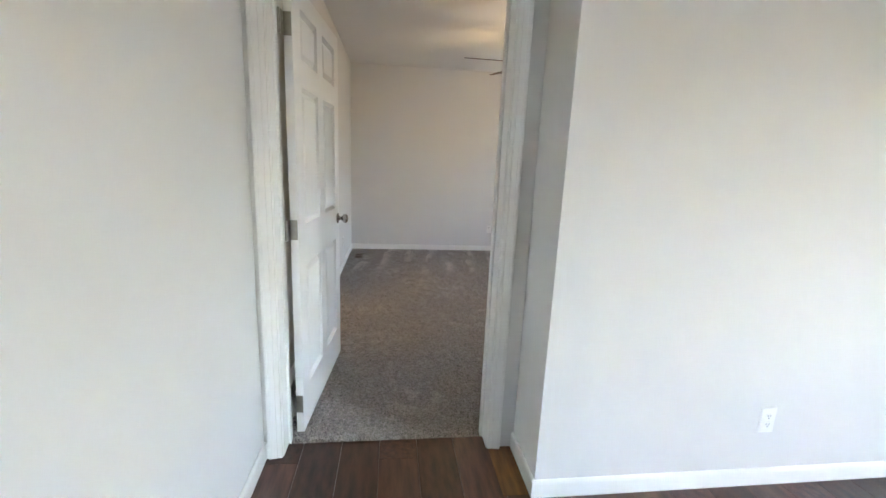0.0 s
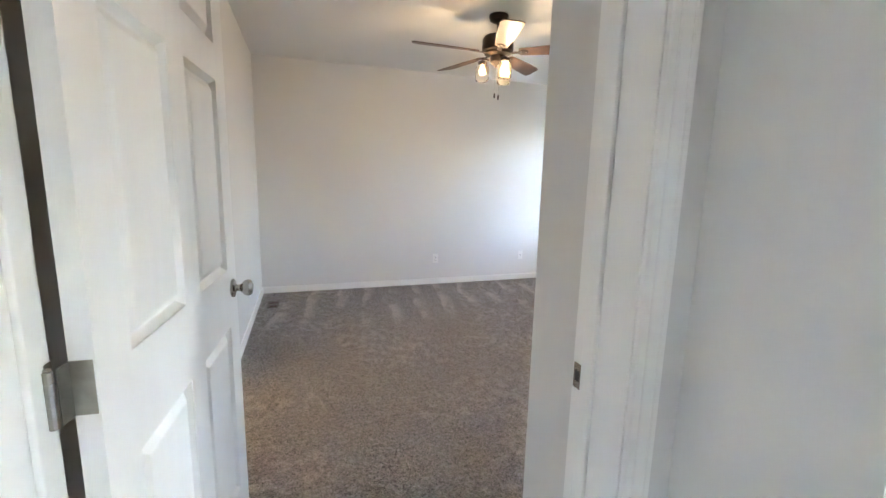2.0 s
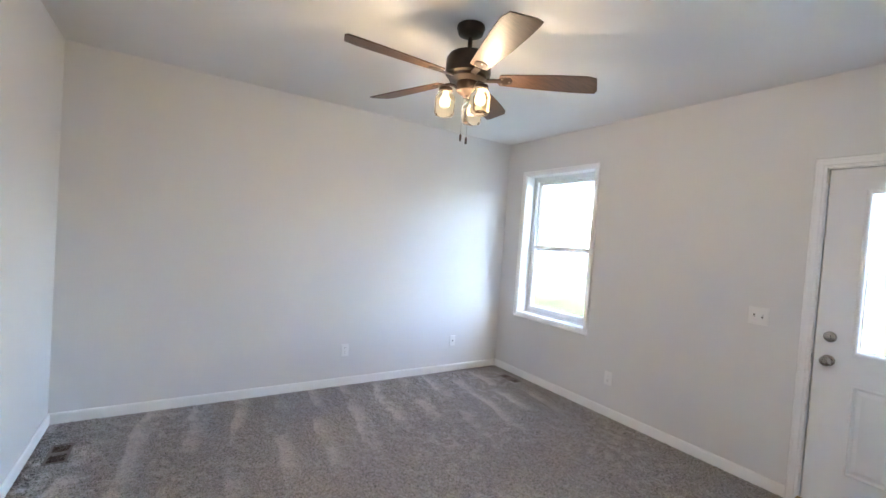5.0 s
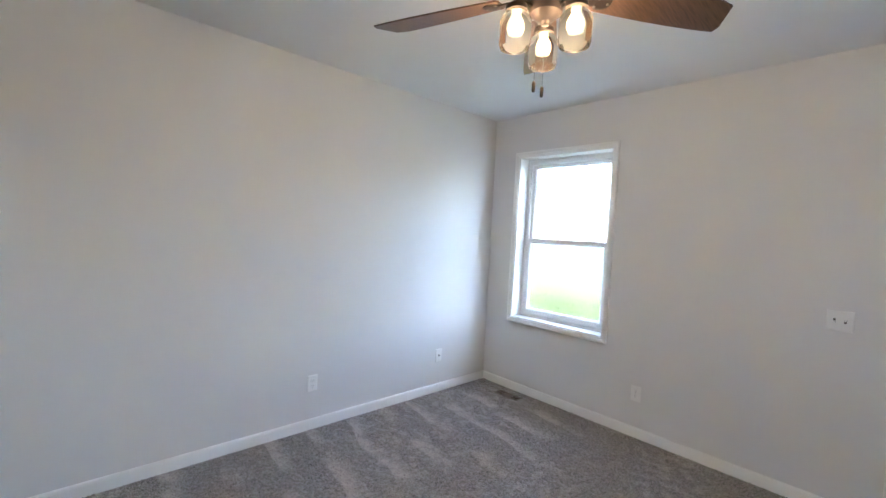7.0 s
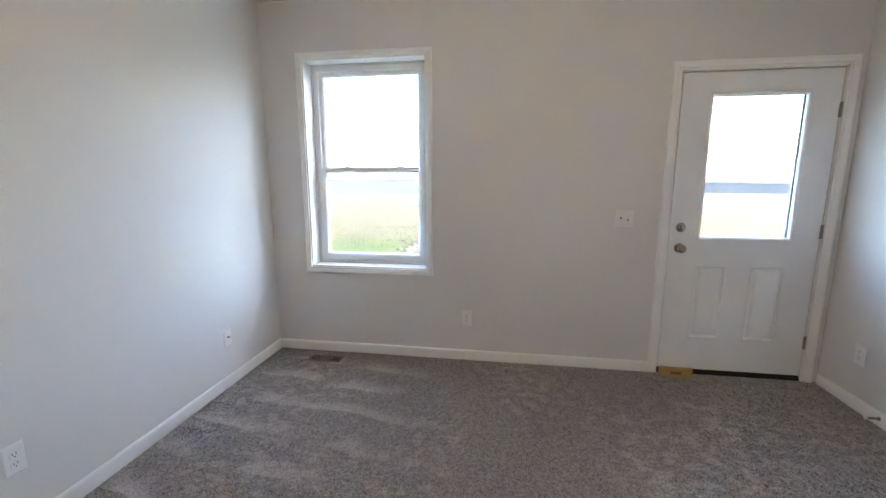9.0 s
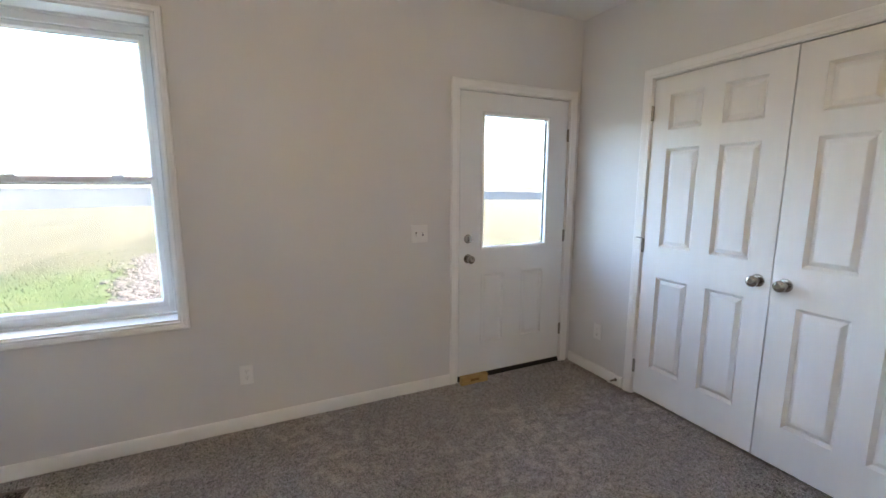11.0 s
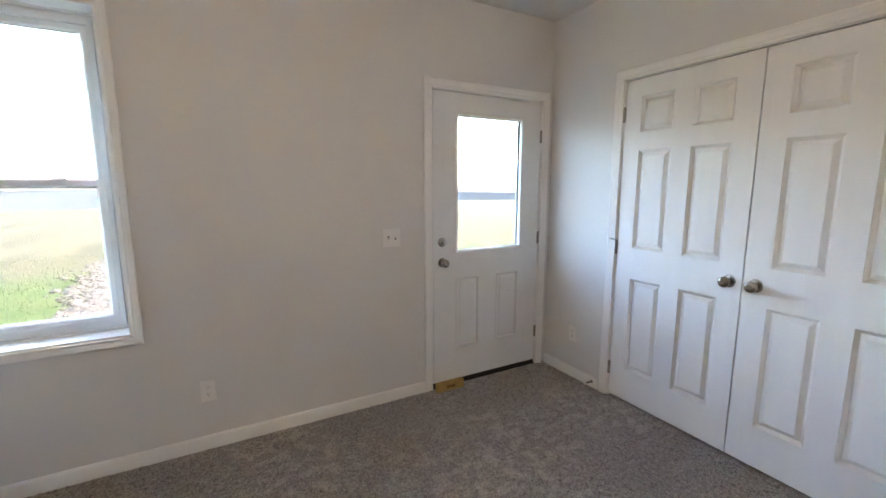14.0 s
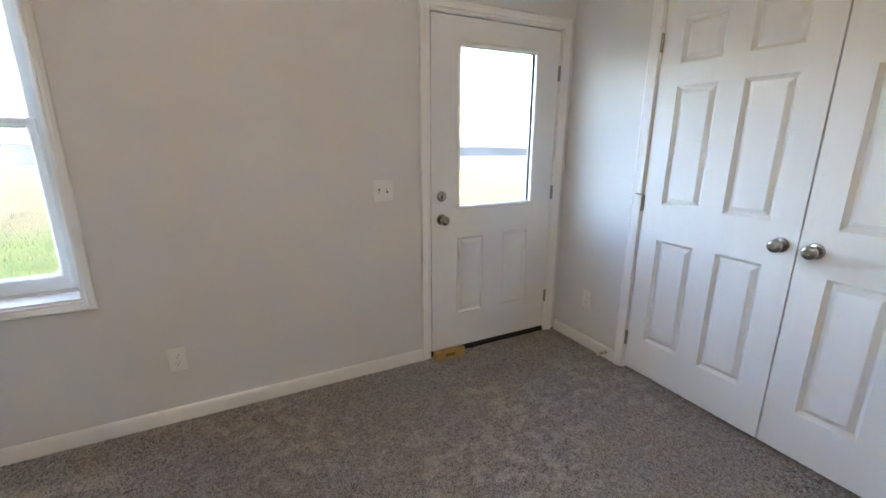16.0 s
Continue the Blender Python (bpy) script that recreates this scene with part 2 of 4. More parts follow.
def add_box(bm, lo, hi, bevel=0.0):
    m = Matrix.Translation([(a + b) / 2 for a, b in zip(lo, hi)]) @ Matrix.Diagonal([*(abs(b - a) for a, b in zip(lo, hi)), 1])
    made = bmesh.ops.create_cube(bm, size=1, matrix=m)
    if bevel:
        es = {e for v in made["verts"] for e in v.link_edges}
        bmesh.ops.bevel(bm, geom=list(es), offset=bevel, segments=2, affect="EDGES", profile=0.5)
    return bm


def box_bm(lo, hi, bevel=0.0):
    return add_box(bmesh.new(), lo, hi, bevel)


def lathe(bm, profile, at, seg=24, axis="z"):
    """A turned body: profile of (radius, height) along the axis from at."""
    rings = []
    turn = {"z": Matrix.Identity(3), "x": Matrix(((0, 0, 1), (1, 0, 0), (0, 1, 0))), "-x": Matrix(((0, 0, -1), (-1, 0, 0), (0, 1, 0))),
            "y": Matrix(((1, 0, 0), (0, 0, 1), (0, 1, 0)))}[axis]
    for r, h in profile:
        rings.append([bm.verts.new(Vector(at) + turn @ Vector((r * math.cos(2 * math.pi * i / seg), r * math.sin(2 * math.pi * i / seg), h))) for i in range(seg)])
    for a, b in zip(rings, rings[1:]):
        for i in range(seg):
            bm.faces.new((a[i], a[(i + 1) % seg], b[(i + 1) % seg], b[i]))
    for ring, r in ((rings[0], profile[0][0]), (rings[-1], profile[-1][0])):
        if r > 1e-4:
            bm.faces.new(ring)
    bmesh.ops.remove_doubles(bm, verts=bm.verts, dist=1e-5)
    return bm


def wall_slab(axis, face, back, u0, u1, z0, z1, holes=()):
    """A wall across x or y between the planes face and back, with holes (u0, u1, z0, z1) through it."""
    us = sorted({u0, u1, *(h[0] for h in holes), *(h[1] for h in holes)})
    zs = sorted({z0, z1, *(max(z0, h[2]) for h in holes), *(h[3] for h in holes)})
    bm = bmesh.new()
    at = lambda d, u, z: (d, u, z) if axis == "x" else (u, d, z)
    cache = {}

    def vert(d, u, z):
        key = (d, u, z)
        if key not in cache:
            cache[key] = bm.verts.new(at(d, u, z))
        return cache[key]

    solid = {}
    for i in range(len(us) - 1):
        for j in range(len(zs) - 1):
            cu, cz = (us[i] + us[i + 1]) / 2, (zs[j] + zs[j + 1]) / 2
            solid[i, j] = not any(h[0] < cu < h[1] and h[2] < cz < h[3] for h in holes)
    for (i, j), s in solid.items():
        if not s:
            continue
        a, b, c, d = us[i], us[i + 1], zs[j], zs[j + 1]
        for k in (face, back):
            bm.faces.new((vert(k, a, c), vert(k, b, c), vert(k, b, d), vert(k, a, d)))
        for (ni, nj), p, q in (((i - 1, j), (a, c), (a, d)), ((i + 1, j), (b, c), (b, d)), ((i, j - 1), (a, c), (b, c)), ((i, j + 1), (a, d), (b, d))):
            if not solid.get((ni, nj), False):
                bm.faces.new((vert(face, *p), vert(face, *q), vert(back, *q), vert(back, *p)))
    return bm


def swept(path, profile, place, closed=False):
    """A moulding: profile points (u across, v proud) swept along a 2D path with mitred corners; place(p, q, v) gives the world point."""
    bm = bmesh.new()
    n = len(path)
    dirs = [(Vector(path[(i + 1) % n]) - Vector(path[i])).normalized() for i in range(n if closed else n - 1)]
    rings = []
    for i, p in enumerate(path):
        if closed:
            d0, d1 = dirs[i - 1], dirs[i]
        else:
            d0, d1 = dirs[max(0, i - 1)], dirs[min(i, n - 2)]
        n0, n1 = Vector((-d0.y, d0.x)), Vector((-d1.y, d1.x))
        miter = (n0 + n1) / max(0.2, 1 + n0.dot(n1))
        rings.append([bm.verts.new(place(p[0] + miter.x * u, p[1] + miter.y * u, v)) for u, v in profile])
    m = len(profile)
    for i in range(n if closed else n - 1):
        a, b = rings[i], rings[(i + 1) % n]
        for k in range(m):
            bm.faces.new((a[k], a[(k + 1) % m], b[(k + 1) % m], b[k]))
    if not closed:
        bm.faces.new(rings[0])
        bm.faces.new(rings[-1])
    return bm


CASING = [(0.0, 0.0), (0.0, 0.009), (0.004, 0.012), (0.016, 0.012), (0.019, 0.0105), (0.022, 0.013), (0.040, 0.0165), (0.043, 0.0155), (0.046, 0.018),
          (0.055, 0.018), (0.060, 0.014), (0.060, 0.0)]
BASE_H, BASE_T = 0.078, 0.013


def baseboard(p, q, out, name="baseboard"):
    """A baseboard from p to q on the floor, with its rounded top; out is the side on which the room lies."""
    p, q, out = Vector((*p, 0)), Vector((*q, 0)), Vector((*out, 0))
    prof = [(0, -0.005), (BASE_T, -0.005), (BASE_T, BASE_H - 0.016), (BASE_T - 0.002, BASE_H - 0.006), (BASE_T - 0.007, BASE_H), (0, BASE_H)]
    bm = bmesh.new()
    rings = [[bm.verts.new(e + out * a + Vector((0, 0, b))) for a, b in prof] for e in (p, q)]
    for k in range(len(prof)):
        j = (k + 1) % len(prof)
        bm.faces.new((rings[0][k], rings[0][j], rings[1][j], rings[1][k]))
    bm.faces.new(rings[0]), bm.faces.new(rings[1])
    return structure(name, bm, TRIM, "white painted wooden baseboard along the foot of the wall", "baseboard")


# ---------------------------------------------------------------- plan (metres)
H = 2.612
EAST, NORTH, WEST, SOUTH = 3.5, 6.2, -0.455, 2.274
FLANK_X = 0.754                        # closet's flank in the bedroom
DOOR_Y0, DOOR_Y1 = 1.68, 1.842          # the wall with the bedroom door
NOOK_X = 0.735                         # closet's flank, and the hall's return beside the door
HALL_Y = 1.37
HALL_W = -0.42
WIN = (4.962, 5.887, 0.692, 2.225)
EDOOR = (2.355, 3.315, 0.0, 2.058)
CLOSET = (1.325, 2.875, 0.0, 2.083)
BDOOR = (-0.353, 0.621, 0.0, 2.062)
BATH = (2.93, 3.90, 0.0, 2.05)

structure("wall_north", wall_slab("y", NORTH, NORTH + 0.15, -2.3, 3.69, -0.3, H + 0.2), WALL, "smooth off-white painted bedroom wall", "wall")
structure("wall_east", wall_slab("x", EAST, EAST + 0.19, 1.485, NORTH, -0.3, H + 0.2, [WIN, EDOOR]), WALL,
          "off-white painted outside wall with a window and a back door", "wall")
structure("wall_closet", wall_slab("y", SOUTH, SOUTH - 0.115, FLANK_X + 0.115, EAST, 0, H, [CLOSET]), WALL, "off-white painted wall with the closet's double doors", "wall")
structure("wall_nook", wall_slab("x", NOOK_X, NOOK_X + 0.132, HALL_Y, DOOR_Y1, 0, H), WALL, "off-white painted return wall beside the bedroom door", "wall")
structure("wall_flank", wall_slab("x", FLANK_X, FLANK_X + 0.115, DOOR_Y1, SOUTH, 0, H), WALL, "off-white painted side of the closet", "wall")
structure("wall_hall", wall_slab("y", HALL_Y, HALL_Y + 0.115, NOOK_X + 0.132, 4.3, 0, H), WALL, "off-white painted hall wall", "wall")
structure("wall_door", wall_slab("y", DOOR_Y0, DOOR_Y1, -2.3, NOOK_X, 0, H, [BDOOR]), WALL, "off-white painted wall around the bedroom doorway", "wall")
structure("wall_west", wall_slab("x", WEST, WEST - 0.115, DOOR_Y1, NORTH, 0, H, [BATH]), WALL, "off-white painted wall with a plain opening beside the door", "wall")
structure("wall_hall_west", wall_slab("x", HALL_W, HALL_W - 0.115, -3.3, DOOR_Y0, 0, H), WALL, "off-white painted hall wall", "wall")
structure("wall_hall_south", wall_slab("y", -3.2, -3.3, HALL_W, 4.3, 0, H), WALL, "off-white painted wall behind the hall", "wall")
structure("wall_hall_east", wall_slab("x", 4.3, 4.4, -3.3, HALL_Y + 0.115, -0.3, H + 0.2, [(-2.3, -1.4, 0.75, 2.05)]), WALL, "off-white painted wall closing the hall", "wall")
structure("wall_bath", wall_slab("x", -2.2, -2.3, DOOR_Y1, NORTH, 0, H), WALL, "off-white painted wall of the room next door", "wall")
structure("ceiling", box_bm((-2.4, -3.4, H), (4.4, NORTH + 0.15, H + 0.1)), CEIL, "flat white ceiling with a light stipple", "ceiling")
structure("subfloor", box_bm((-2.4, -3.4, -0.2), (EAST, NORTH, -0.016)), SUBFLOOR, "dark subfloor under the floor coverings", "floor")

# carpet: one sheet with a rounded edge at the doorway and a gently uneven pile
bm = bmesh.new()
NX, NY = 120, 140
x0, x1, y0, y1 = -2.2, EAST, DOOR_Y0 + 0.075, NORTH
grid = []
for j in range(NY + 1):
    row = []
    for i in range(NX + 1):
        x, y = x0 + (x1 - x0) * i / NX, y0 + (y1 - y0) * j / NY
        z = 0.0 if j else -0.014
        row.append(bm.verts.new((x, y, z + (0.0012 * noise.noise((x * 9, y * 9, 0)) if j else 0))))
    grid.append(row)
for j in range(NY):
    for i in range(NX):
        bm.faces.new((grid[j][i], grid[j][i + 1], grid[j + 1][i + 1], grid[j + 1][i]))
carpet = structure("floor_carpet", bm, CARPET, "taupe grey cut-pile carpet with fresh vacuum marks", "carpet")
carpet.data.shade_smooth()

# the pile itself: short leaning tufts, combed in strips by the vacuum
tuft_rng = np.random.default_rng(7)
TUFTS = 300000
tx = tuft_rng.uniform(WEST, EAST, TUFTS)
ty = tuft_rng.uniform(DOOR_Y0 + 0.08, NORTH, TUFTS)
keep = (ty > SOUTH) | ((tx > -0.44) & (tx < FLANK_X))
tx, ty = tx[keep], ty[keep]
comb = np.sin((tx + 0.2 * ty) * 2 * math.pi / 0.42 + 1.2 * np.sin(ty * 1.7)) > 0
lean_x = tuft_rng.normal(0, 0.004, len(tx))
lean_y = np.where(comb, 0.003, -0.003) + tuft_rng.normal(0, 0.004, len(tx))
ang = tuft_rng.uniform(0, math.pi, len(tx))
wide, tall = tuft_rng.uniform(0.002, 0.0042, len(tx)), tuft_rng.uniform(0.004, 0.009, len(tx))
dx, dy = wide * np.cos(ang), wide * np.sin(ang)
co = np.empty((len(tx), 3, 3), dtype=np.float32)
co[:, 0] = np.stack((tx - dx, ty - dy, np.full_like(tx, -0.001)), 1)
co[:, 1] = np.stack((tx + dx, ty + dy, np.full_like(tx, -0.001)), 1)
co[:, 2] = np.stack((tx + lean_x, ty + lean_y, tall), 1)
pile = bpy.data.meshes.new("carpet_pile")
pile.vertices.add(len(tx) * 3)
pile.vertices.foreach_set("co", co.ravel())
pile.loops.add(len(tx) * 3)
pile.loops.foreach_set("vertex_index", np.arange(len(tx) * 3, dtype=np.int32))
pile.polygons.add(len(tx))
pile.polygons.foreach_set("loop_start", np.arange(0, len(tx) * 3, 3, dtype=np.int32))
pile.update(calc_edges=True)
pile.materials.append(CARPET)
tagged(new("carpet_pile", pile), "short taupe carpet tufts combed into strips", "carpet pile", kind="stuff")

# baseboards
baseboard((WEST, NORTH), (EAST, NORTH), (0, -1))
baseboard((EAST, NORTH - BASE_T), (EAST, 3.343), (-1, 0))
baseboard((EAST - 0.019, SOUTH), (2.936, SOUTH), (0, 1))
baseboard((1.264, SOUTH), (FLANK_X - BASE_T, SOUTH), (0, 1))
baseboard((FLANK_X, SOUTH), (FLANK_X, DOOR_Y1 + 0.002), (-1, 0))
baseboard((WEST, 3.90), (WEST, NORTH - BASE_T), (1, 0))
baseboard((WEST, DOOR_Y1), (WEST, 2.93), (1, 0))
baseboard((NOOK_X, HALL_Y), (NOOK_X, DOOR_Y0), (-1, 0))
baseboard((NOOK_X - BASE_T, HALL_Y), (4.3, HALL_Y), (0, -1))
baseboard((HALL_W, -3.2), (HALL_W, DOOR_Y0), (1, 0))
baseboard((HALL_W + BASE_T, DOOR_Y0), (-0.402, DOOR_Y0), (0, -1))


# ---------------------------------------------------------------- doors
def ring_panel(bm, x0, x1, z0, z1, y, s, style):
    """One moulded panel face: nested rectangles stepping in from the door's face at y; s is the way in."""
    last = None
    for inset, depth in style:
        vs = [bm.verts.new((x, y + s * depth, z)) for x, z in ((x0 + inset, z0 + inset), (x1 - inset, z0 + inset), (x1 - inset, z1 - inset), (x0 + inset, z1 - inset))]
        if last:
            for k in range(4):
                bm.faces.new((last[k], last[(k + 1) % 4], vs[(k + 1) % 4], vs[k]))
        last = vs
    bm.faces.new(last)


MOULD = [(0.0, 0.0), (0.002, 0.003), (0.015, 0.0165), (0.018, 0.0167), (0.037, 0.004), (0.041, 0.003)]


def panel_slab(width, height, thick, panels, parent, material, place, extra_holes=(), style=MOULD):
    """A moulded door leaf under its thing: the frame as one part, each panel as another. Local: x across, y from the front face (0) to the back, z up."""
    cells = list(panels) + list(extra_holes)
    body = wall_slab("y", 0.0, thick, 0.0, width, 0.0, height, cells)
    body.transform(place)
    slab = part("leaf", body, material, parent)
    for p in panels:
        bm = bmesh.new()
        ring_panel(bm, *p, 0.0, 1, style)
        ring_panel(bm, *p, thick, -1, style)
        bm.transform(place)
        part("panel", bm, material, slab)
    return slab


def six_panels(w, stile, mull):
    pw = (w - 2 * stile - mull) / 2
    out = []
    for a, b in ((0.212, 0.822), (1.018, 1.622), (1.730, 1.938)):
        out += [(stile, stile + pw, a, b), (stile + pw + mull, w - stile, a, b)]
    return out


KNOB = [(0.0, 0.0), (0.031, 0.0), (0.033, 0.003), (0.030, 0.008), (0.015, 0.011), (0.0115, 0.016), (0.0115, 0.026), (0.017, 0.032), (0.0255, 0.040),
        (0.0285, 0.049), (0.0275, 0.058), (0.022, 0.064), (0.013, 0.0665), (0.012, 0.065), (0.0, 0.065)]


def knob_bm(m):
    bm = bmesh.new()
    lathe(bm, KNOB, (0, 0, 0), 24)
    bm.transform(m)
    return bm


def hinge_bm(m, leaf=0.036):
    """A butt hinge: knuckle in five pieces with a pin, and its leaves. Local: z along the pin, leaves in +x and -x... folded flat in y."""
    bm = bmesh.new()
    for k in range(5):
        lathe(bm, [(0.0062, 0.0), (0.0062, 0.0172)], (0, 0, -0.0445 + 0.0178 * k), 10)
    lathe(bm, [(0.0, 0.0), (0.0045, 0.0), (0.005, 0.003), (0.0, 0.005)], (0, 0, 0.0445), 10)
    if leaf:
        add_box(bm, (0.003, -0.001, -0.0445), (leaf, 0.0014, 0.0445))
    bm.transform(m)
    return bm


# bedroom door: frame and casing in the wall, then the leaf standing open
frame_1 = thing("door_frame_1", (0.16, 1.74, 0), "white painted door frame with a fluted casing", "door frame", kind="structure")
jx0, jx1, jz = -0.335, 0.603, 2.044
part("jamb", box_bm((BDOOR[0], DOOR_Y0, -0.01), (jx0, DOOR_Y1, jz), 0.0015), TRIM, frame_1)
strike_jamb = part("jamb", box_bm((jx1, DOOR_Y0, -0.01), (BDOOR[1], DOOR_Y1, jz), 0.0015), TRIM, frame_1)
part("head_jamb", box_bm((BDOOR[0], DOOR_Y0, jz), (BDOOR[1], DOOR_Y1, BDOOR[3]), 0.0015), TRIM, frame_1)
sy0, sy1 = DOOR_Y1 - 0.074, DOOR_Y1 - 0.037
part("stop", box_bm((jx0, sy0, -0.01), (jx0 + 0.011, sy1, jz - 0.011), 0.003), TRIM, frame_1)
part("stop", box_bm((jx1 - 0.011, sy0, -0.01), (jx1, sy1, jz - 0.011), 0.003), TRIM, frame_1)
part("stop", box_bm((jx0, sy0, jz - 0.011), (jx1, sy1, jz), 0.003), TRIM, frame_1)
for face, s in ((DOOR_Y0, -1), (DOOR_Y1, 1)):
    # up one side, over the head, and down the other
    path = [(jx0 - 0.005, -0.004), (jx0 - 0.005, jz + 0.005), (jx1 + 0.005, jz + 0.005), (jx1 + 0.005, -0.004)]
    part("casing", swept(path, CASING, lambda a, z, v, face=face, s=s: (a, face + s * v, z)), TRIM, frame_1)
bm = box_bm((jx1 - 0.0015, DOOR_Y1 - 0.030, 0.895), (jx1 + 0.001, DOOR_Y1 - 0.002, 0.953), 0.0006)
plate = part("strike_plate", bm, NICKEL, strike_jamb, "satin nickel strike plate")
part("strike_hole", box_bm((jx1 - 0.0025, DOOR_Y1 - 0.021, 0.912), (jx1 - 0.0012, DOOR_Y1 - 0.008, 0.936)), SLOT, frame_1)

LEAF_W, LEAF_H = 0.898, 2.025
PIN = Vector((jx0 + 0.016, DOOR_Y1 - 0.036, 0.0))
bedroom_door = thing("bedroom_door", (PIN.x, PIN.y, 0.012), "white six-panel bedroom door standing open into the room", "door")
# the leaf's front (the hall's side) faces +x when it stands open
open_leaf = Matrix.Translation((PIN.x, PIN.y, 0.014)) @ pose(0, 0, 0, 0, 0, 85.6) @ Matrix.Translation((0.030, -0.042, 0))
panel_slab(LEAF_W, LEAF_H, 0.035, six_panels(LEAF_W, 0.112, 0.112), bedroom_door, DOORP, open_leaf)
for y, tilt in ((0.0, 90), (0.035, -90)):
    part("knob", knob_bm(open_leaf @ pose(LEAF_W - 0.062, y, 0.945, tilt, 0, 0)), NICKEL, bedroom_door, "satin nickel round door knob", True)
part("latch", box_bm((0, 0, 0), (0.0016, 0.026, 0.057)), NICKEL, bedroom_door).data.transform(open_leaf @ Matrix.Translation((LEAF_W, 0.0045, 0.897)))
for z in (0.165, 1.02, 1.86):
    bm = hinge_bm(Matrix.Translation((PIN.x + 0.0, PIN.y - 0.006, z)) @ pose(0, 0, 0, 0, 0, 0), 0)
    add_box(bm, (jx0 - 0.0005, DOOR_Y1 - 0.036, z - 0.0445), (jx0 + 0.0025, DOOR_Y1 - 0.002, z + 0.0445))
    leafm = open_leaf @ Matrix.Translation((0, 0, 0))
    plate_bm = box_bm((-0.0018, 0.003, z - 0.0585), (0.0, 0.035, z + 0.0305))
    add_box(plate_bm, (-0.030, 0.0335, z - 0.0585), (0.0, 0.0355, z + 0.0305))
    plate_bm.transform(leafm)
    tmp = bpy.data.meshes.new("tmp")
    plate_bm.to_mesh(tmp)
    plate_bm.free()
    bm.from_mesh(tmp)
    bpy.data.meshes.remove(tmp)
    part("hinge", bm, HINGE, bedroom_door, "worn steel butt hinge")

# closet: frame, casing and two leaves
frame_2 = thing("door_frame_2", (2.1, SOUTH, 0), "white painted closet frame with moulded casing", "door frame", kind="structure")
cx0, cx1, cz = 1.341, 2.859, 2.068
part("jamb", box_bm((CLOSET[0], SOUTH - 0.115, 0), (cx0, SOUTH, cz)), TRIM, frame_2)
part("jamb", box_bm((cx1, SOUTH - 0.115, 0), (CLOSET[1], SOUTH, cz)), TRIM, frame_2)
part("head_jamb", box_bm((CLOSET[0], SOUTH - 0.115, cz), (CLOSET[1], SOUTH, CLOSET[3])), TRIM, frame_2)
path = [(cx0 - 0.004, -0.004), (cx0 - 0.004, cz + 0.004), (cx1 + 0.004, cz + 0.004), (cx1 + 0.004, -0.004)]
part("casing", swept(path, CASING, lambda a, z, v: (a, SOUTH + v, z)), TRIM, frame_2)
closet_back = box_bm((NOOK_X + 0.12, HALL_Y + 0.125, 0.0), (EAST - 0.01, HALL_Y + 0.13, H))
structure("closet_lining", closet_back, WALL, "plain white closet back wall", "wall")
CW, CH = 0.7515, 2.041
closet_doors = []
for name, left, hinge_x, knob_u in (("closet_door", 2.8555, 2.857, CW - 0.058), ("closet_door", 2.0975, 1.343, 0.058)):
    d = thing(name, (left - CW / 2, SOUTH, 0.012), "white six-panel closet door, shut, with a nickel knob", "door", "closet double doors")
    m = Matrix.Translation((left, SOUTH - 0.003, 0.020)) @ pose(0, 0, 0, 0, 0, 180)
    panel_slab(CW, CH, 0.035, six_panels(CW, 0.113, 0.113), d, DOORP, m)
    part("knob", knob_bm(m @ pose(knob_u, 0, 0.924, 90, 0, 0)), NICKEL, d, "satin nickel round knob", True)
    for z in (0.205, 1.033, 1.862):
        bm = hinge_bm(Matrix.Translation((hinge_x, SOUTH + 0.003, z)), 0)
        add_box(bm, (hinge_x - 0.008, SOUTH - 0.004, z - 0.0445), (hinge_x + 0.004, SOUTH + 0.001, z + 0.0445))
        part("hinge", bm, HINGE, d, "steel butt hinge", True)
# hinge-pin stop on the closet's middle hinge
stop = thing("hinge_stop", (2.868, SOUTH + 0.02, 1.08), "small chrome hinge-pin door stop on the closet hinge", "door stop")
bm = bmesh.new()
lathe(bm, [(0.0, 0.0), (0.004, 0.0), (0.004, 0.035), (0.0, 0.035)], (2.862, SOUTH + 0.012, 1.083), 10, "x")
part("rod", bm, NICKEL, stop, smooth=True)
bm = bmesh.new()
lathe(bm, [(0.0, 0.0), (0.008, 0.0), (0.009, 0.006), (0.0, 0.010)], (2.897, SOUTH + 0.012, 1.083), 12, "x")
part("bumper", bm, PLASTIC, stop, "white rubber tip", True)

# back door: frame, casing, leaf with its lite
frame_3 = thing("door_frame_3", (EAST, 2.83, 0), "white painted back door frame with moulded casing", "door frame", kind="structure")
ey0, ey1, ez = 2.374, 3.297, 2.042
part("jamb", box_bm((EAST, EDOOR[0], 0), (EAST + 0.19, ey0, ez)), TRIM, frame_3)
part("jamb", box_bm((EAST, ey1, 0), (EAST + 0.19, EDOOR[1], ez)), TRIM, frame_3)
part("head_jamb", box_bm((EAST, EDOOR[0], ez), (EAST + 0.19, EDOOR[1], EDOOR[3])), TRIM, frame_3)
path = [(ey1 + 0.004, -0.004), (ey1 + 0.004, ez + 0.006), (ey0 - 0.004, ez + 0.006), (ey0 - 0.004, -0.004)]
part("casing", swept(path, [(-u, v) for u, v in CASING], lambda a, z, v: (EAST - v, a, z)), TRIM, frame_3)
part("threshold", box_bm((EAST + 0.002, ey0, -0.01), (EAST + 0.16, ey1, 0.018), 0.003), RUBBER, frame_3, "dark threshold")
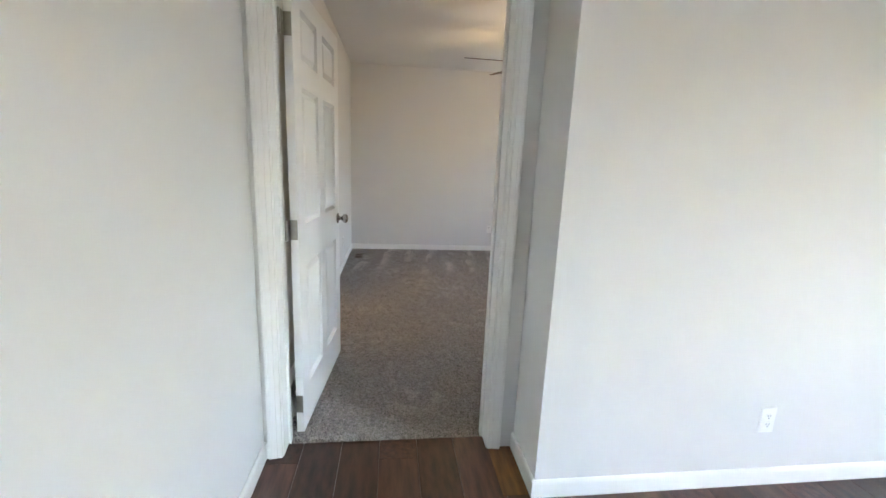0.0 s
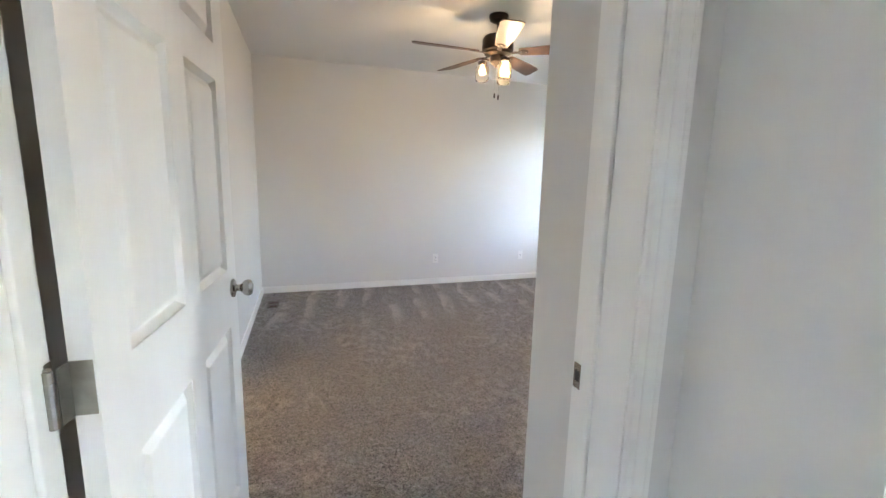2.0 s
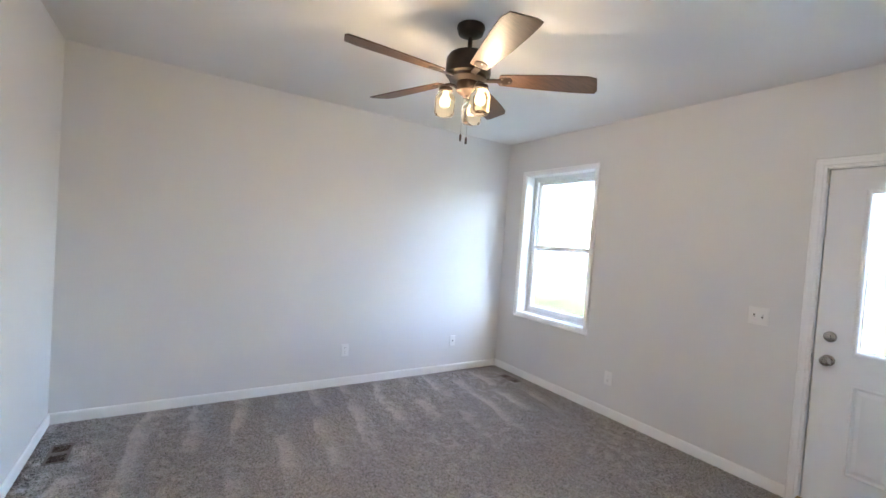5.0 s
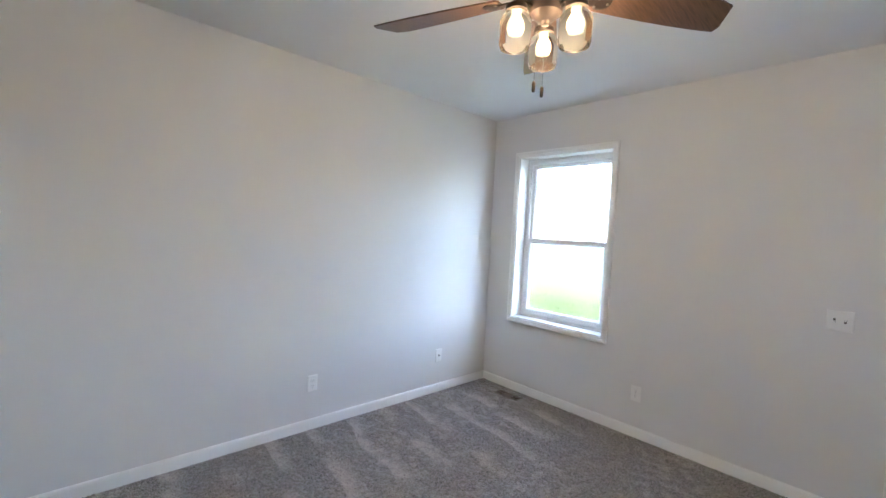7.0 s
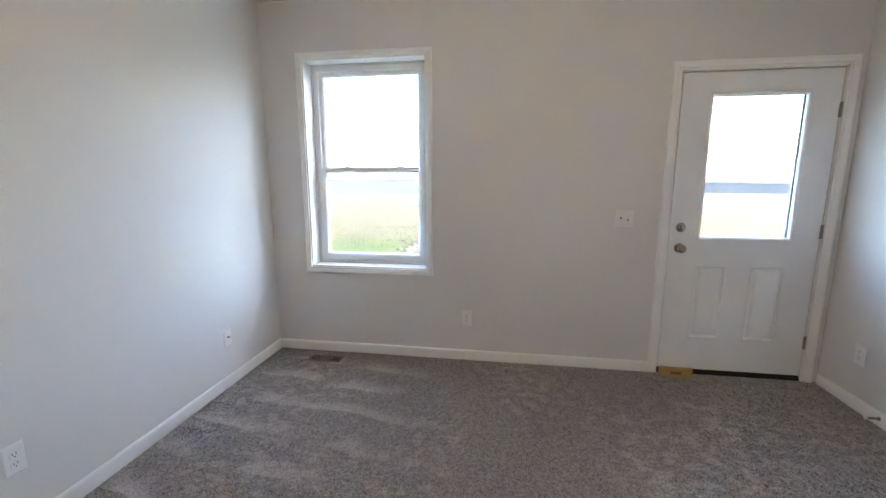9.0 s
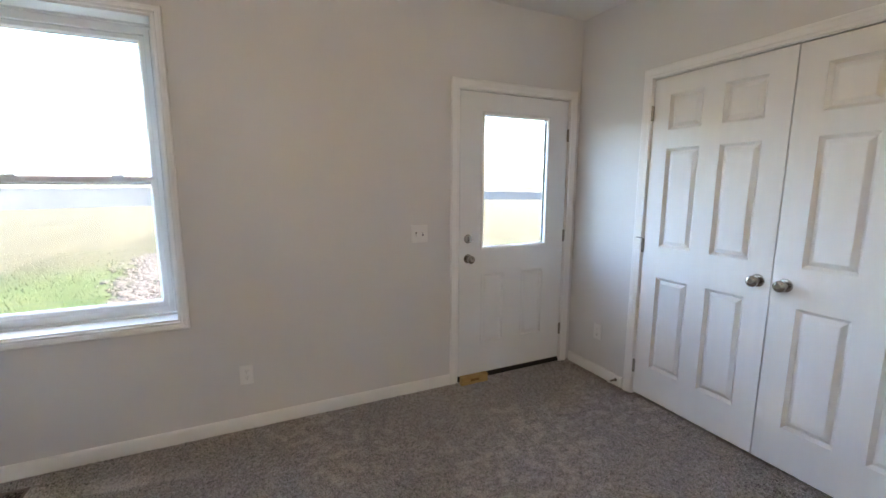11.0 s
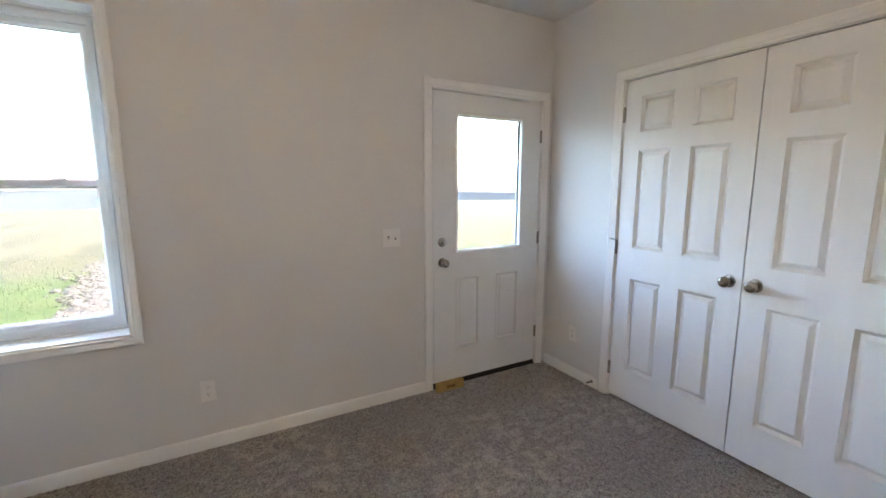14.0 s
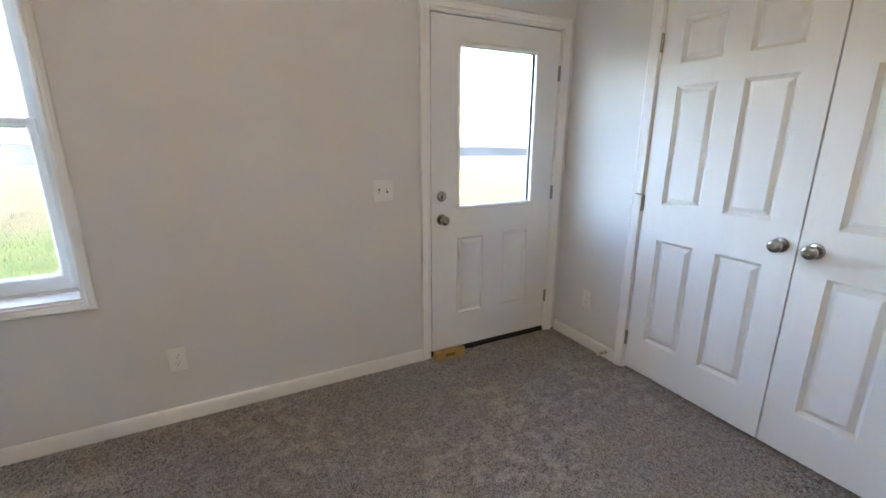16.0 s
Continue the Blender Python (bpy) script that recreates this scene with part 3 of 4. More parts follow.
for lo, hi in (((EAST + 0.046, ey1 - 0.012, 0.02), (EAST + 0.06, ey1, ez)), ((EAST + 0.046, ey0, 0.02), (EAST + 0.06, ey0 + 0.012, ez)),
               ((EAST + 0.046, ey0, ez - 0.012), (EAST + 0.06, ey1, ez))):
    part("weatherstrip", box_bm(lo, hi), RUBBER, frame_3, "dark brown weatherstrip")

EW, EH = 0.909, 1.996
back_door = thing("back_door", (EAST, 2.836, 0.03), "white half-glass steel back door with two lower panels, shut", "door")
m = Matrix.Translation((EAST + 0.003, 3.290, 0.039)) @ pose(0, 0, 0, 0, 0, -90)
LITE = (0.172, 0.742, 0.928, 1.866)
DEEP = [(0.0, 0.0), (0.003, -0.003), (0.009, -0.004), (0.013, 0.003), (0.020, 0.008), (0.026, 0.008), (0.046, 0.001), (0.048, 0.001)]
leaf = panel_slab(EW, EH, 0.044, [(0.178, 0.376, 0.231, 0.752), (0.525, 0.728, 0.231, 0.752)], back_door, STEELDOOR, m, [LITE], DEEP)
LITEP = [(-0.006, 0.0), (-0.007, 0.005), (-0.003, 0.009), (0.008, 0.010), (0.014, 0.007), (0.018, 0.002), (0.020, -0.012), (-0.0, -0.012), (-0.0, 0.0)]
path = [(LITE[0], LITE[2]), (LITE[1], LITE[2]), (LITE[1], LITE[3]), (LITE[0], LITE[3])]
bm = swept(path, LITEP, lambda a, z, v: (a, -v, z), True)
bm.transform(m)
lite = part("lite_frame", bm, STEELDOOR, back_door, "white plastic frame around the glass")
bm = swept(path, [(u, v) for u, v in LITEP], lambda a, z, v: (a, 0.044 + v, z), True)
bm.transform(m)
part("lite_frame", bm, STEELDOOR, back_door)
bm = box_bm((LITE[0] + 0.005, 0.018, LITE[2] + 0.005), (LITE[1] - 0.005, 0.024, LITE[3] - 0.005))
bm.transform(m)
pane = part("pane", bm, PANE, back_door, "dark-tinted glass that dims the outdoors")
pane.visible_shadow = False
part("knob", knob_bm(m @ pose(0.067, 0, 0.868, 90, 0, 0)), NICKEL, back_door, "satin nickel round door knob", True)
bm = bmesh.new()
lathe(bm, [(0.0, 0.0), (0.031, 0.0), (0.032, 0.004), (0.029, 0.012), (0.020, 0.015), (0.0, 0.015)], (0, 0, 0), 24)
add_box(bm, (-0.005, -0.014, 0.014), (0.005, 0.014, 0.027), 0.002)
bm.transform(m @ pose(0.067, 0, 1.008, 90, 0, 0))
part("deadbolt", bm, NICKEL, back_door, "satin nickel deadbolt with thumb turn", True)
part("strike_plate", box_bm((EAST - 0.003, ey1 + 0.0005, 0.872), (EAST + 0.03, ey1 + 0.003, 0.93)), HINGE, frame_3)
for z in (0.278, 1.031, 1.787):
    bm = hinge_bm(Matrix.Translation((EAST - 0.004, 2.379, z)), 0)
    add_box(bm, (EAST - 0.001, 2.372, z - 0.0445), (EAST + 0.002, 2.388, z + 0.0445))
    part("hinge", bm, HINGE, back_door, "steel butt hinge", True)
part("sweep", box_bm((EAST + 0.006, ey0 + 0.005, 0.019), (EAST + 0.044, ey1 - 0.005, 0.038)), RUBBER, back_door, "black rubber door sweep")

block = thing("wood_block", (3.45, 3.19, 0), "small raw pine block lying at the foot of the back door", "wood block")
part("block", box_bm((3.430, 3.082, 0.0), (3.468, 3.296, 0.062), 0.003), PINE, block)
part("stamp", box_bm((3.4292, 3.155, 0.022), (3.4304, 3.225, 0.042)), STAMP, block, "faded printed mark")

# ---------------------------------------------------------------- window
window = thing("window_1", (EAST, 5.40, WIN[2]), "white vinyl single-hung window with plain casing", "window", kind="structure")
wy0, wy1, wz0, wz1 = WIN
path = [(wy0 + 0.002, wz0 + 0.002), (wy1 - 0.002, wz0 + 0.002), (wy1 - 0.002, wz1 - 0.002), (wy0 + 0.002, wz1 - 0.002)]
WCASE = [(u * 0.70, v) for u, v in CASING]
part("casing", swept(path, [(-u, v) for u, v in WCASE], lambda a, z, v: (EAST - v, a, z), True), TRIM, window)
LINE, REVEAL = 0.012, 0.135
part("jamb", box_bm((EAST - 0.001, wy0, wz0), (EAST + REVEAL, wy0 + LINE, wz1)), TRIM, window)
part("jamb", box_bm((EAST - 0.001, wy1 - LINE, wz0), (EAST + REVEAL, wy1, wz1)), TRIM, window)
part("jamb", box_bm((EAST - 0.001, wy0 + LINE, wz1 - LINE), (EAST + REVEAL, wy1 - LINE, wz1)), TRIM, window)
part("sill", box_bm((EAST - 0.001, wy0 + LINE, wz0), (EAST + REVEAL, wy1 - LINE, wz0 + LINE)), TRIM, window)
FRAMEP = [(0, 0), (0, 0.012), (0.010, 0.012), (0.012, 0.0), (0.026, 0.0), (0.028, 0.010), (0.050, 0.010), (0.052, -0.05), (0, -0.05)]
path = [(wy0 + LINE, wz0 + LINE), (wy1 - LINE, wz0 + LINE), (wy1 - LINE, wz1 - LINE), (wy0 + LINE, wz1 - LINE)]
part("window_frame", swept(path, FRAMEP, lambda a, z, v: (EAST + REVEAL - v, a, z), True), VINYL, window, "white vinyl frame")


def sash(z0, z1, x, name):
    a0, a1 = wy0 + LINE + 0.050, wy1 - LINE - 0.050
    p = [(a0, z0), (a1, z0), (a1, z1), (a0, z1)]
    prof = [(0, 0), (0, 0.016), (0.006, 0.018), (0.024, 0.018), (0.032, 0.010), (0.036, 0.002), (0.036, -0.014), (0, -0.014)]
    s = part(name, swept(p, prof, lambda a, z, v: (x - v, a, z), True), VINYL, window)
    g = part("pane", box_bm((x - 0.002, a0 + 0.03, z0 + 0.03), (x + 0.003, a1 - 0.03, z1 - 0.03)), PANE, s, "dark-tinted glass that dims the outdoors")
    g.visible_shadow = False
    return s


MEET = 1.437
sash(MEET - 0.022, wz1 - LINE - 0.050, EAST + 0.165, "upper_sash")
low = sash(wz0 + LINE + 0.050, MEET + 0.018, EAST + 0.136, "lower_sash")
for y in (5.19, 5.61):
    part("latch", box_bm((EAST + 0.112, y - 0.025, MEET + 0.018), (EAST + 0.138, y + 0.025, MEET + 0.027), 0.003), VINYL, low)


# ---------------------------------------------------------------- plates on the walls
def wall_plate(kind, m, w, h, label, category, group=""):
    """A cover plate in local x (across), z (up), y out of the wall."""
    t = thing(kind, (0, 0, 0), label, category, group)
    t.matrix_basis = m
    bm = bmesh.new()
    ring = [(0.0, 0.0), (0.0, 0.002), (0.004, 0.0055)]
    last = None
    for inset, d in ring:
        vs = [bm.verts.new((x, d, z)) for x, z in ((-w / 2 + inset, -h / 2 + inset), (w / 2 - inset, -h / 2 + inset), (w / 2 - inset, h / 2 - inset), (-w / 2 + inset, h / 2 - inset))]
        if last:
            for k in range(4):
                bm.faces.new((last[k], last[(k + 1) % 4], vs[(k + 1) % 4], vs[k]))
        last = vs
    bm.faces.new(last)
    bm.transform(m)
    part("cover_plate", bm, PLASTIC, t)
    return t


def local(bm, m, name, material, parent, label="", smooth=False):
    bm.transform(m)
    return part(name, bm, material, parent, label, smooth)


def outlet(x, y, z, turn, label="white duplex wall outlet with a plain cover plate"):
    m = pose(x, y, z, 0, 0, turn)
    t = wall_plate("wall_outlet", m, 0.074, 0.118, label, "outlet", "wall outlets")
    for dz in (-0.0195, 0.0195):
        bm = bmesh.new()
        vs = []
        for k in range(20):
            a = 2 * math.pi * k / 20
            vs.append((0.0172 * math.cos(a), max(-0.0135, min(0.0135, 0.0172 * math.sin(a))) + dz))
        lo = [bm.verts.new((p, 0.005, q)) for p, q in vs]
        hi = [bm.verts.new((p * 0.97, 0.0078, (q - dz) * 0.97 + dz)) for p, q in vs]
        for k in range(20):
            bm.faces.new((lo[k], lo[(k + 1) % 20], hi[(k + 1) % 20], hi[k]))
        bm.faces.new(hi)
        rec = local(bm, m, "receptacle", PLASTIC, t)
        for dx, hh in ((-0.0065, 0.0085), (0.0065, 0.007)):
            local(box_bm((dx - 0.0011, 0.0072, dz + 0.002 - hh / 2 + 0.002), (dx + 0.0011, 0.0083, dz + 0.002 + hh / 2 + 0.002)), m, "slot", SLOT, rec)
        bm = bmesh.new()
        lathe(bm, [(0.0, 0.0), (0.0025, 0.0), (0.0025, 0.0011), (0.0, 0.0011)], (0, 0.0072, dz - 0.0075), 10, "y")
        local(bm, m, "ground_hole", SLOT, rec)
    bm = bmesh.new()
    lathe(bm, [(0.0, 0.0), (0.003, 0.0), (0.003, 0.0012), (0.0, 0.0018)], (0, 0.0052, 0), 10, "y")
    local(bm, m, "screw", PLASTIC, t)
    return t


outlet(1.749, HALL_Y, 0.315, 180)
outlet(1.631, NORTH, 0.338, 180)
outlet(EAST, 4.665, 0.333, 90)
outlet(3.193, SOUTH, 0.334, 0)
outlet(WEST, 5.135, 0.322, -90)
# cable plate near the corner
m = pose(2.863, NORTH, 0.339, 0, 0, 180)
cable = wall_plate("cable_plate", m, 0.074, 0.118, "white cover plate with a threaded cable socket", "cable plate")
bm = bmesh.new()
lathe(bm, [(0.0075, 0.0), (0.0075, 0.002), (0.0047, 0.002), (0.0047, 0.011), (0.003, 0.011), (0.003, 0.004)], (0, 0.005, 0), 12, "y")
local(bm, m, "socket", NICKEL, cable, "brass-coloured threaded socket")
for z in (-0.042, 0.042):
    bm = bmesh.new()
    lathe(bm, [(0.0, 0.0), (0.003, 0.0), (0.003, 0.0012), (0.0, 0.0018)], (0, 0.0052, z), 10, "y")
    local(bm, m, "screw", PLASTIC, cable)
# double light switch
m = pose(EAST, 3.588, 1.100, 0, 0, 90)
switch = wall_plate("light_switch", m, 0.116, 0.117, "white double toggle light switch beside the back door", "light switch")
for dx, up in ((-0.023, 1), (0.023, -1)):
    # dark plate stands in for the shadow around the toggle
    local(box_bm((dx - 0.0052, 0.0045, -0.0120), (dx + 0.0052, 0.0060, 0.0120)), m, "toggle_shade", SLOT, switch)
    bm = box_bm((-0.0042, 0.0, -0.005), (0.0042, 0.017, 0.005), 0.0015)
    local(bm, m @ pose(dx, 0.004, 0.002 * up, 28 * up, 0, 0), "toggle", PLASTIC, switch)
    for z in (-0.030, 0.030):
        bm = bmesh.new()
        lathe(bm, [(0.0, 0.0), (0.003, 0.0), (0.003, 0.0012), (0.0, 0.0018)], (dx, 0.0052, z), 10, "y")
        local(bm, m, "screw", PLASTIC, switch)


# ---------------------------------------------------------------- floor registers
def register(x0, x1, y0, y1, middle):
    """A floor register with two louvred openings and a plain band between them; the far one is backed in brown."""
    t = thing("floor_register", ((x0 + x1) / 2, (y0 + y1) / 2, 0), "taupe metal floor register with two louvred openings", "floor vent", "floor registers")
    ym = (y0 + y1) / 2
    openings = ((y0 + 0.014, ym - middle / 2), (ym + middle / 2, y1 - 0.014))
    bm = wall_slab("x", 0.008, 0.005, x0, x1, y0, y1, [(x0 + 0.014, x1 - 0.014, a, b) for a, b in openings])
    bm.transform(Matrix(((0, 1, 0, 0), (0, 0, 1, 0), (1, 0, 0, 0), (0, 0, 0, 1))))
    plate = part("face_plate", bm, REGISTER, t)
    for k, (a, b) in enumerate(openings):
        # solid fill: near-black stands in for the unlit duct, brown at the far opening
        part("duct", box_bm((x0 + 0.012, a - 0.002, -0.006), (x1 - 0.012, b + 0.002, 0.0022)), LOUVRE if k else DUCT, t, "duct opening")
        n = 6
        for j in range(1, n):
            y = a + (b - a) * j / n
            part("slat", box_bm((x0 + 0.013, y - 0.0015, 0.0025), (x1 - 0.013, y + 0.0015, 0.0062)), LOUVRE, plate)
    return t


register(-0.362, -0.252, 5.575, 5.825, 0.035)
register(3.285, 3.385, 5.610, 5.865, 0.085)

# spring door stop on the baseboard beside the closet
spring = thing("spring_door_stop", (2.985, SOUTH + BASE_T, 0.045), "white spring door stop screwed to the baseboard", "door stop")
bm = bmesh.new()
lathe(bm, [(0.0, 0.0), (0.011, 0.0), (0.011, 0.004), (0.006, 0.008), (0.0, 0.008)], (2.985, SOUTH + BASE_T, 0.045), 14, "y")
part("base", bm, NICKEL, spring, smooth=True)
prof = []
for k in range(15):
    prof += [(0.0048, 0.008 + 0.0035 * k), (0.0062, 0.00975 + 0.0035 * k)]
bm = bmesh.new()
lathe(bm, prof, (2.985, SOUTH + BASE_T, 0.045), 12, "y")
part("spring", bm, NICKEL, spring, "steel coil", True)
bm = bmesh.new()
lathe(bm, [(0.0, 0.0), (0.0085, 0.0), (0.0095, 0.012), (0.0, 0.014)], (2.985, SOUTH + BASE_T + 0.060, 0.045), 14, "y")
part("tip", bm, PLASTIC, spring, "white rubber tip", True)

# ---------------------------------------------------------------- ceiling fan
FX, FY, FZ = 1.512, 4.288, 2.335
fan = thing("ceiling_fan", (FX, FY, H), "dark bronze five-blade ceiling fan with three lit jar lamps", "ceiling fan")
bm = bmesh.new()
lathe(bm, [(0.0, H), (0.074, H), (0.076, H - 0.012), (0.066, H - 0.042), (0.034, H - 0.058), (0.016, H - 0.062), (0.0, H - 0.062)], (FX, FY, 0), 32)
part("canopy", bm, BRONZE, fan, smooth=True)
bm = bmesh.new()
lathe(bm, [(0.012, H - 0.06), (0.012, H - 0.165), (0.024, H - 0.165), (0.026, H - 0.180), (0.0, H - 0.180)], (FX, FY, 0), 20)
part("downrod", bm, BRONZE, fan, smooth=True)
bm = bmesh.new()
lathe(bm, [(0.0, 2.470), (0.060, 2.468), (0.105, 2.455), (0.120, 2.432), (0.123, 2.365), (0.120, 2.348), (0.105, 2.340), (0.102, 2.325), (0.070, 2.312), (0.0, 2.312)],
      (FX, FY, 0), 40)
part("motor_housing", bm, BRONZE, fan, smooth=True)
bm = bmesh.new()
lathe(bm, [(0.0, 2.314), (0.058, 2.314), (0.062, 2.295), (0.055, 2.265), (0.035, 2.248), (0.018, 2.240), (0.014, 2.228), (0.0, 2.226)], (FX, FY, 0), 32)
part("switch_housing", bm, BRONZE, fan, smooth=True)


def blade_mesh():
    bm = bmesh.new()
    outline = []
    n = 14
    for k in range(n + 1):
        u = k / n
        x = 0.175 + 0.522 * u
        half = 0.047 + 0.028 * math.sin(min(1, u * 1.15) * math.pi / 2)
        outline.append((x, half))
    pts = [(x, h) for x, h in outline] + [(0.706, 0.045), (0.672, -0.060)] + [(x, -h) for x, h in reversed(outline[:-2])]
    pts[n] = (0.699, 0.073)
    pts = [(0.168, 0.030)] + pts + [(0.168, -0.030)]
    lo, hi = [bm.verts.new((x, y, -0.003)) for x, y in pts], [bm.verts.new((x, y, 0.003)) for x, y in pts]
    bm.faces.new(lo), bm.faces.new(hi)
    for k in range(len(pts)):
        j = (k + 1) % len(pts)
        bm.faces.new((lo[k], lo[j], hi[j], hi[k]))
    return bm


for k in range(5):
    turn = Matrix.Translation((FX, FY, FZ)) @ pose(0, 0, 0, 0, 0, 37 + 72 * k)
    tilt = turn @ pose(0, 0, 0, -12, 0, 0)
    bm = blade_mesh()
    bm.transform(tilt)
    b = part("blade", bm, BLADE, fan, "dark wood-grained blade")
    bm = box_bm((0.075, -0.016, -0.010), (0.175, 0.016, -0.003), 0.002)
    lathe(bm, [(0.0, -0.0090), (0.024, -0.0085), (0.034, -0.0065), (0.036, -0.0032), (0.0, -0.0032)], (0.205, 0, 0), 20)
    bm.transform(tilt)
    arm = part("blade_arm", bm, BRONZE, b, "dark bronze blade bracket")
    for dx, dy in ((0.185, -0.02), (0.185, 0.02), (0.225, 0.0)):
        bm = bmesh.new()
        lathe(bm, [(0.0, -0.011), (0.005, -0.010), (0.005, -0.008), (0.0, -0.008)], (dx, dy, 0), 8)
        bm.transform(tilt)
        part("screw", bm, HINGE, b)

JARP = [(0.030, 0.0), (0.030, -0.010), (0.046, -0.026), (0.050, -0.036), (0.050, -0.110), (0.046, -0.122), (0.030, -0.128), (0.0, -0.128), (0.0, -0.125),
        (0.029, -0.125), (0.044, -0.119), (0.0475, -0.109), (0.0475, -0.037), (0.043, -0.028), (0.027, -0.011), (0.027, 0.0)]
for k, a in enumerate((36, 156, 276)):
    ca, sa = math.cos(radians(a)), math.sin(radians(a))
    px, py, pz = FX + 0.114 * ca, FY + 0.114 * sa, 2.258
    bm = bmesh.new()
    pts = [(0.045, 2.275), (0.075, 2.289), (0.098, 2.291), (0.113, 2.283)]
    for (r0, z0), (r1, z1) in zip(pts, pts[1:]):
        p0, p1 = Vector((FX + r0 * ca, FY + r0 * sa, z0)), Vector((FX + r1 * ca, FY + r1 * sa, z1))
        d = p1 - p0
        seg = bmesh.ops.create_cone(bm, cap_ends=True, segments=12, radius1=0.0075, radius2=0.0075, depth=d.length + 0.006,
                                    matrix=Matrix.Translation((p0 + p1) / 2) @ d.to_track_quat("Z", "Y").to_matrix().to_4x4())
    part("lamp_arm", bm, BRONZE, fan, smooth=True)
    bm = bmesh.new()
    lathe(bm, [(0.0, 0.026), (0.014, 0.026), (0.020, 0.018), (0.036, 0.012), (0.038, -0.006), (0.034, -0.008), (0.0, -0.008)], (px, py, pz), 24)
    cup = part("lamp_holder", bm, BRONZE, fan, "dark bronze lamp cap", True)
    bm = bmesh.new()
    lathe(bm, [(q * 1.08, z * 1.06) for q, z in JARP], (px, py, pz - 0.002), 28)
    jar = part("glass_shade", bm, JAR, fan, "clear mason-jar glass shade", True)
    jar.visible_shadow = False
    bm = bmesh.new()
    lathe(bm, [(0.0, -0.008), (0.012, -0.008), (0.012, -0.028), (0.022, -0.050), (0.024, -0.068), (0.018, -0.088), (0.0, -0.096)], (px, py, pz), 18)
    bulb = part("bulb", bm, BULB, fan, "glowing warm bulb", True)
    bulb.visible_shadow = False
    point_lamp("fan_lamp_light", (px, py, pz - 0.062), FAN_LAMP_W, WARM, 0.02)
for dx, dy, ln in ((0.030, 0.018, 0.215), (0.004, 0.036, 0.20)):
    bm = bmesh.new()
    lathe(bm, [(0.0, 0.0), (0.0011, 0.0), (0.0011, -ln), (0.0, -ln)], (FX + dx, FY + dy, 2.245), 6)
    ch = part("pull_chain", bm, NICKEL, fan, "thin metal pull chain")
    bm = bmesh.new()
    lathe(bm, [(0.0, 0.0), (0.004, -0.003), (0.0065, -0.008), (0.0065, -0.036), (0.004, -0.040), (0.0, -0.041)], (FX + dx, FY + dy, 2.245 - ln), 10)
    part("fob", bm, BRONZE, ch, "dark bronze pull fob", True)

# lamps out of view that light the hall and the room next door
for name, at in (("hall_ceiling_lamp", (1.6, -0.6)), ("bath_ceiling_lamp", (-1.3, 3.1))):
    t = thing("ceiling_lamp", (*at, H), "flush white glass ceiling lamp, lit", "ceiling lamp", "flush ceiling lamps")
    bm = bmesh.new()
    lathe(bm, [(0.0, H), (0.15, H), (0.155, H - 0.02), (0.14, H - 0.025), (0.0, H - 0.025)], (*at, 0), 32)
    part("base", bm, NICKEL, t, smooth=True)
    bm = bmesh.new()
    lathe(bm, [(0.138, H - 0.026), (0.13, H - 0.06), (0.09, H - 0.09), (0.0, H - 0.10)], (*at, 0), 32)
    g = part("glass_shade", bm, LAMPGLASS, t, "glowing white glass bowl", True)
    g.visible_shadow = False

# ---------------------------------------------------------------- outdoors
GZ = -0.75


def northward(a):
    a = (a + math.pi) % (2 * math.pi) - math.pi
    return max(0.0, min(1.0, (a + 0.6) / 0.9)) * max(0.0, min(1.0, (2.6 - a) / 0.9))


def fall(r, a):
    """How far the field has dropped at the distance r from the house, towards the angle a."""
    return (0.031 + 0.011 * northward(a)) * max(0.0, min(r, 600) - 30)


bm = bmesh.new()
rings = [0, 3, 6, 9, 12, 16, 20, 26, 34, 45, 60, 90, 140, 220, 350, 600, 1000, 1800, 3500]
seg = 72
last = None
for r in rings:
    ring = []
    for k in range(seg if r else 1):
        a = 2 * math.pi * k / seg
        x, y = 3.65 + r * math.cos(a), 4 + r * math.sin(a)
        z = GZ + (0.05 * noise.noise((x * 0.25, y * 0.25, 0)) + min(0.9, r * 0.006) * noise.noise((x * 0.02, y * 0.02, 3)))
        ring.append(bm.verts.new((x, y, (z if r < 1000 else GZ) - fall(r, a))))
    if last:
        for k in range(seg):
            if len(last) == 1:
                bm.faces.new((last[0], ring[k], ring[(k + 1) % seg]))
            else:
                bm.faces.new((last[k], ring[k], ring[(k + 1) % seg], last[(k + 1) % seg]))
    last = ring
ground = structure("ground", bm, GROUND, "pale stubble field with green grass near the house", "field")
ground.data.shade_smooth()


def stuff(name, verts, faces, material, label, category):
    me = bpy.data.meshes.new(name)
    me.from_pydata(verts, [], faces)
    me.update()
    me.materials.append(material)
    return tagged(new(name, me), label, category, kind="stuff")


rng = random.Random(4)
verts, faces = [], []
for _ in range(24000):
    x, y = rng.uniform(7, 17.5), rng.uniform(2, 14)
    z = GZ + 0.05 * noise.noise((x * 0.25, y * 0.25, 0)) - 0.01
    h, w, a = rng.uniform(0.04, 0.11), rng.uniform(0.006, 0.014), rng.uniform(0, 6.28)
    lx, ly = rng.uniform(-0.04, 0.04), rng.uniform(-0.04, 0.04)
    n = len(verts)
    dx, dy = w * math.cos(a), w * math.sin(a)
    verts += [(x - dx, y - dy, z), (x + dx, y + dy, z), (x + lx, y + ly, z + h)]
    faces.append((n, n + 1, n + 2))
stuff("grass", verts, faces, GRASS, "short patchy spring grass behind the house", "grass")

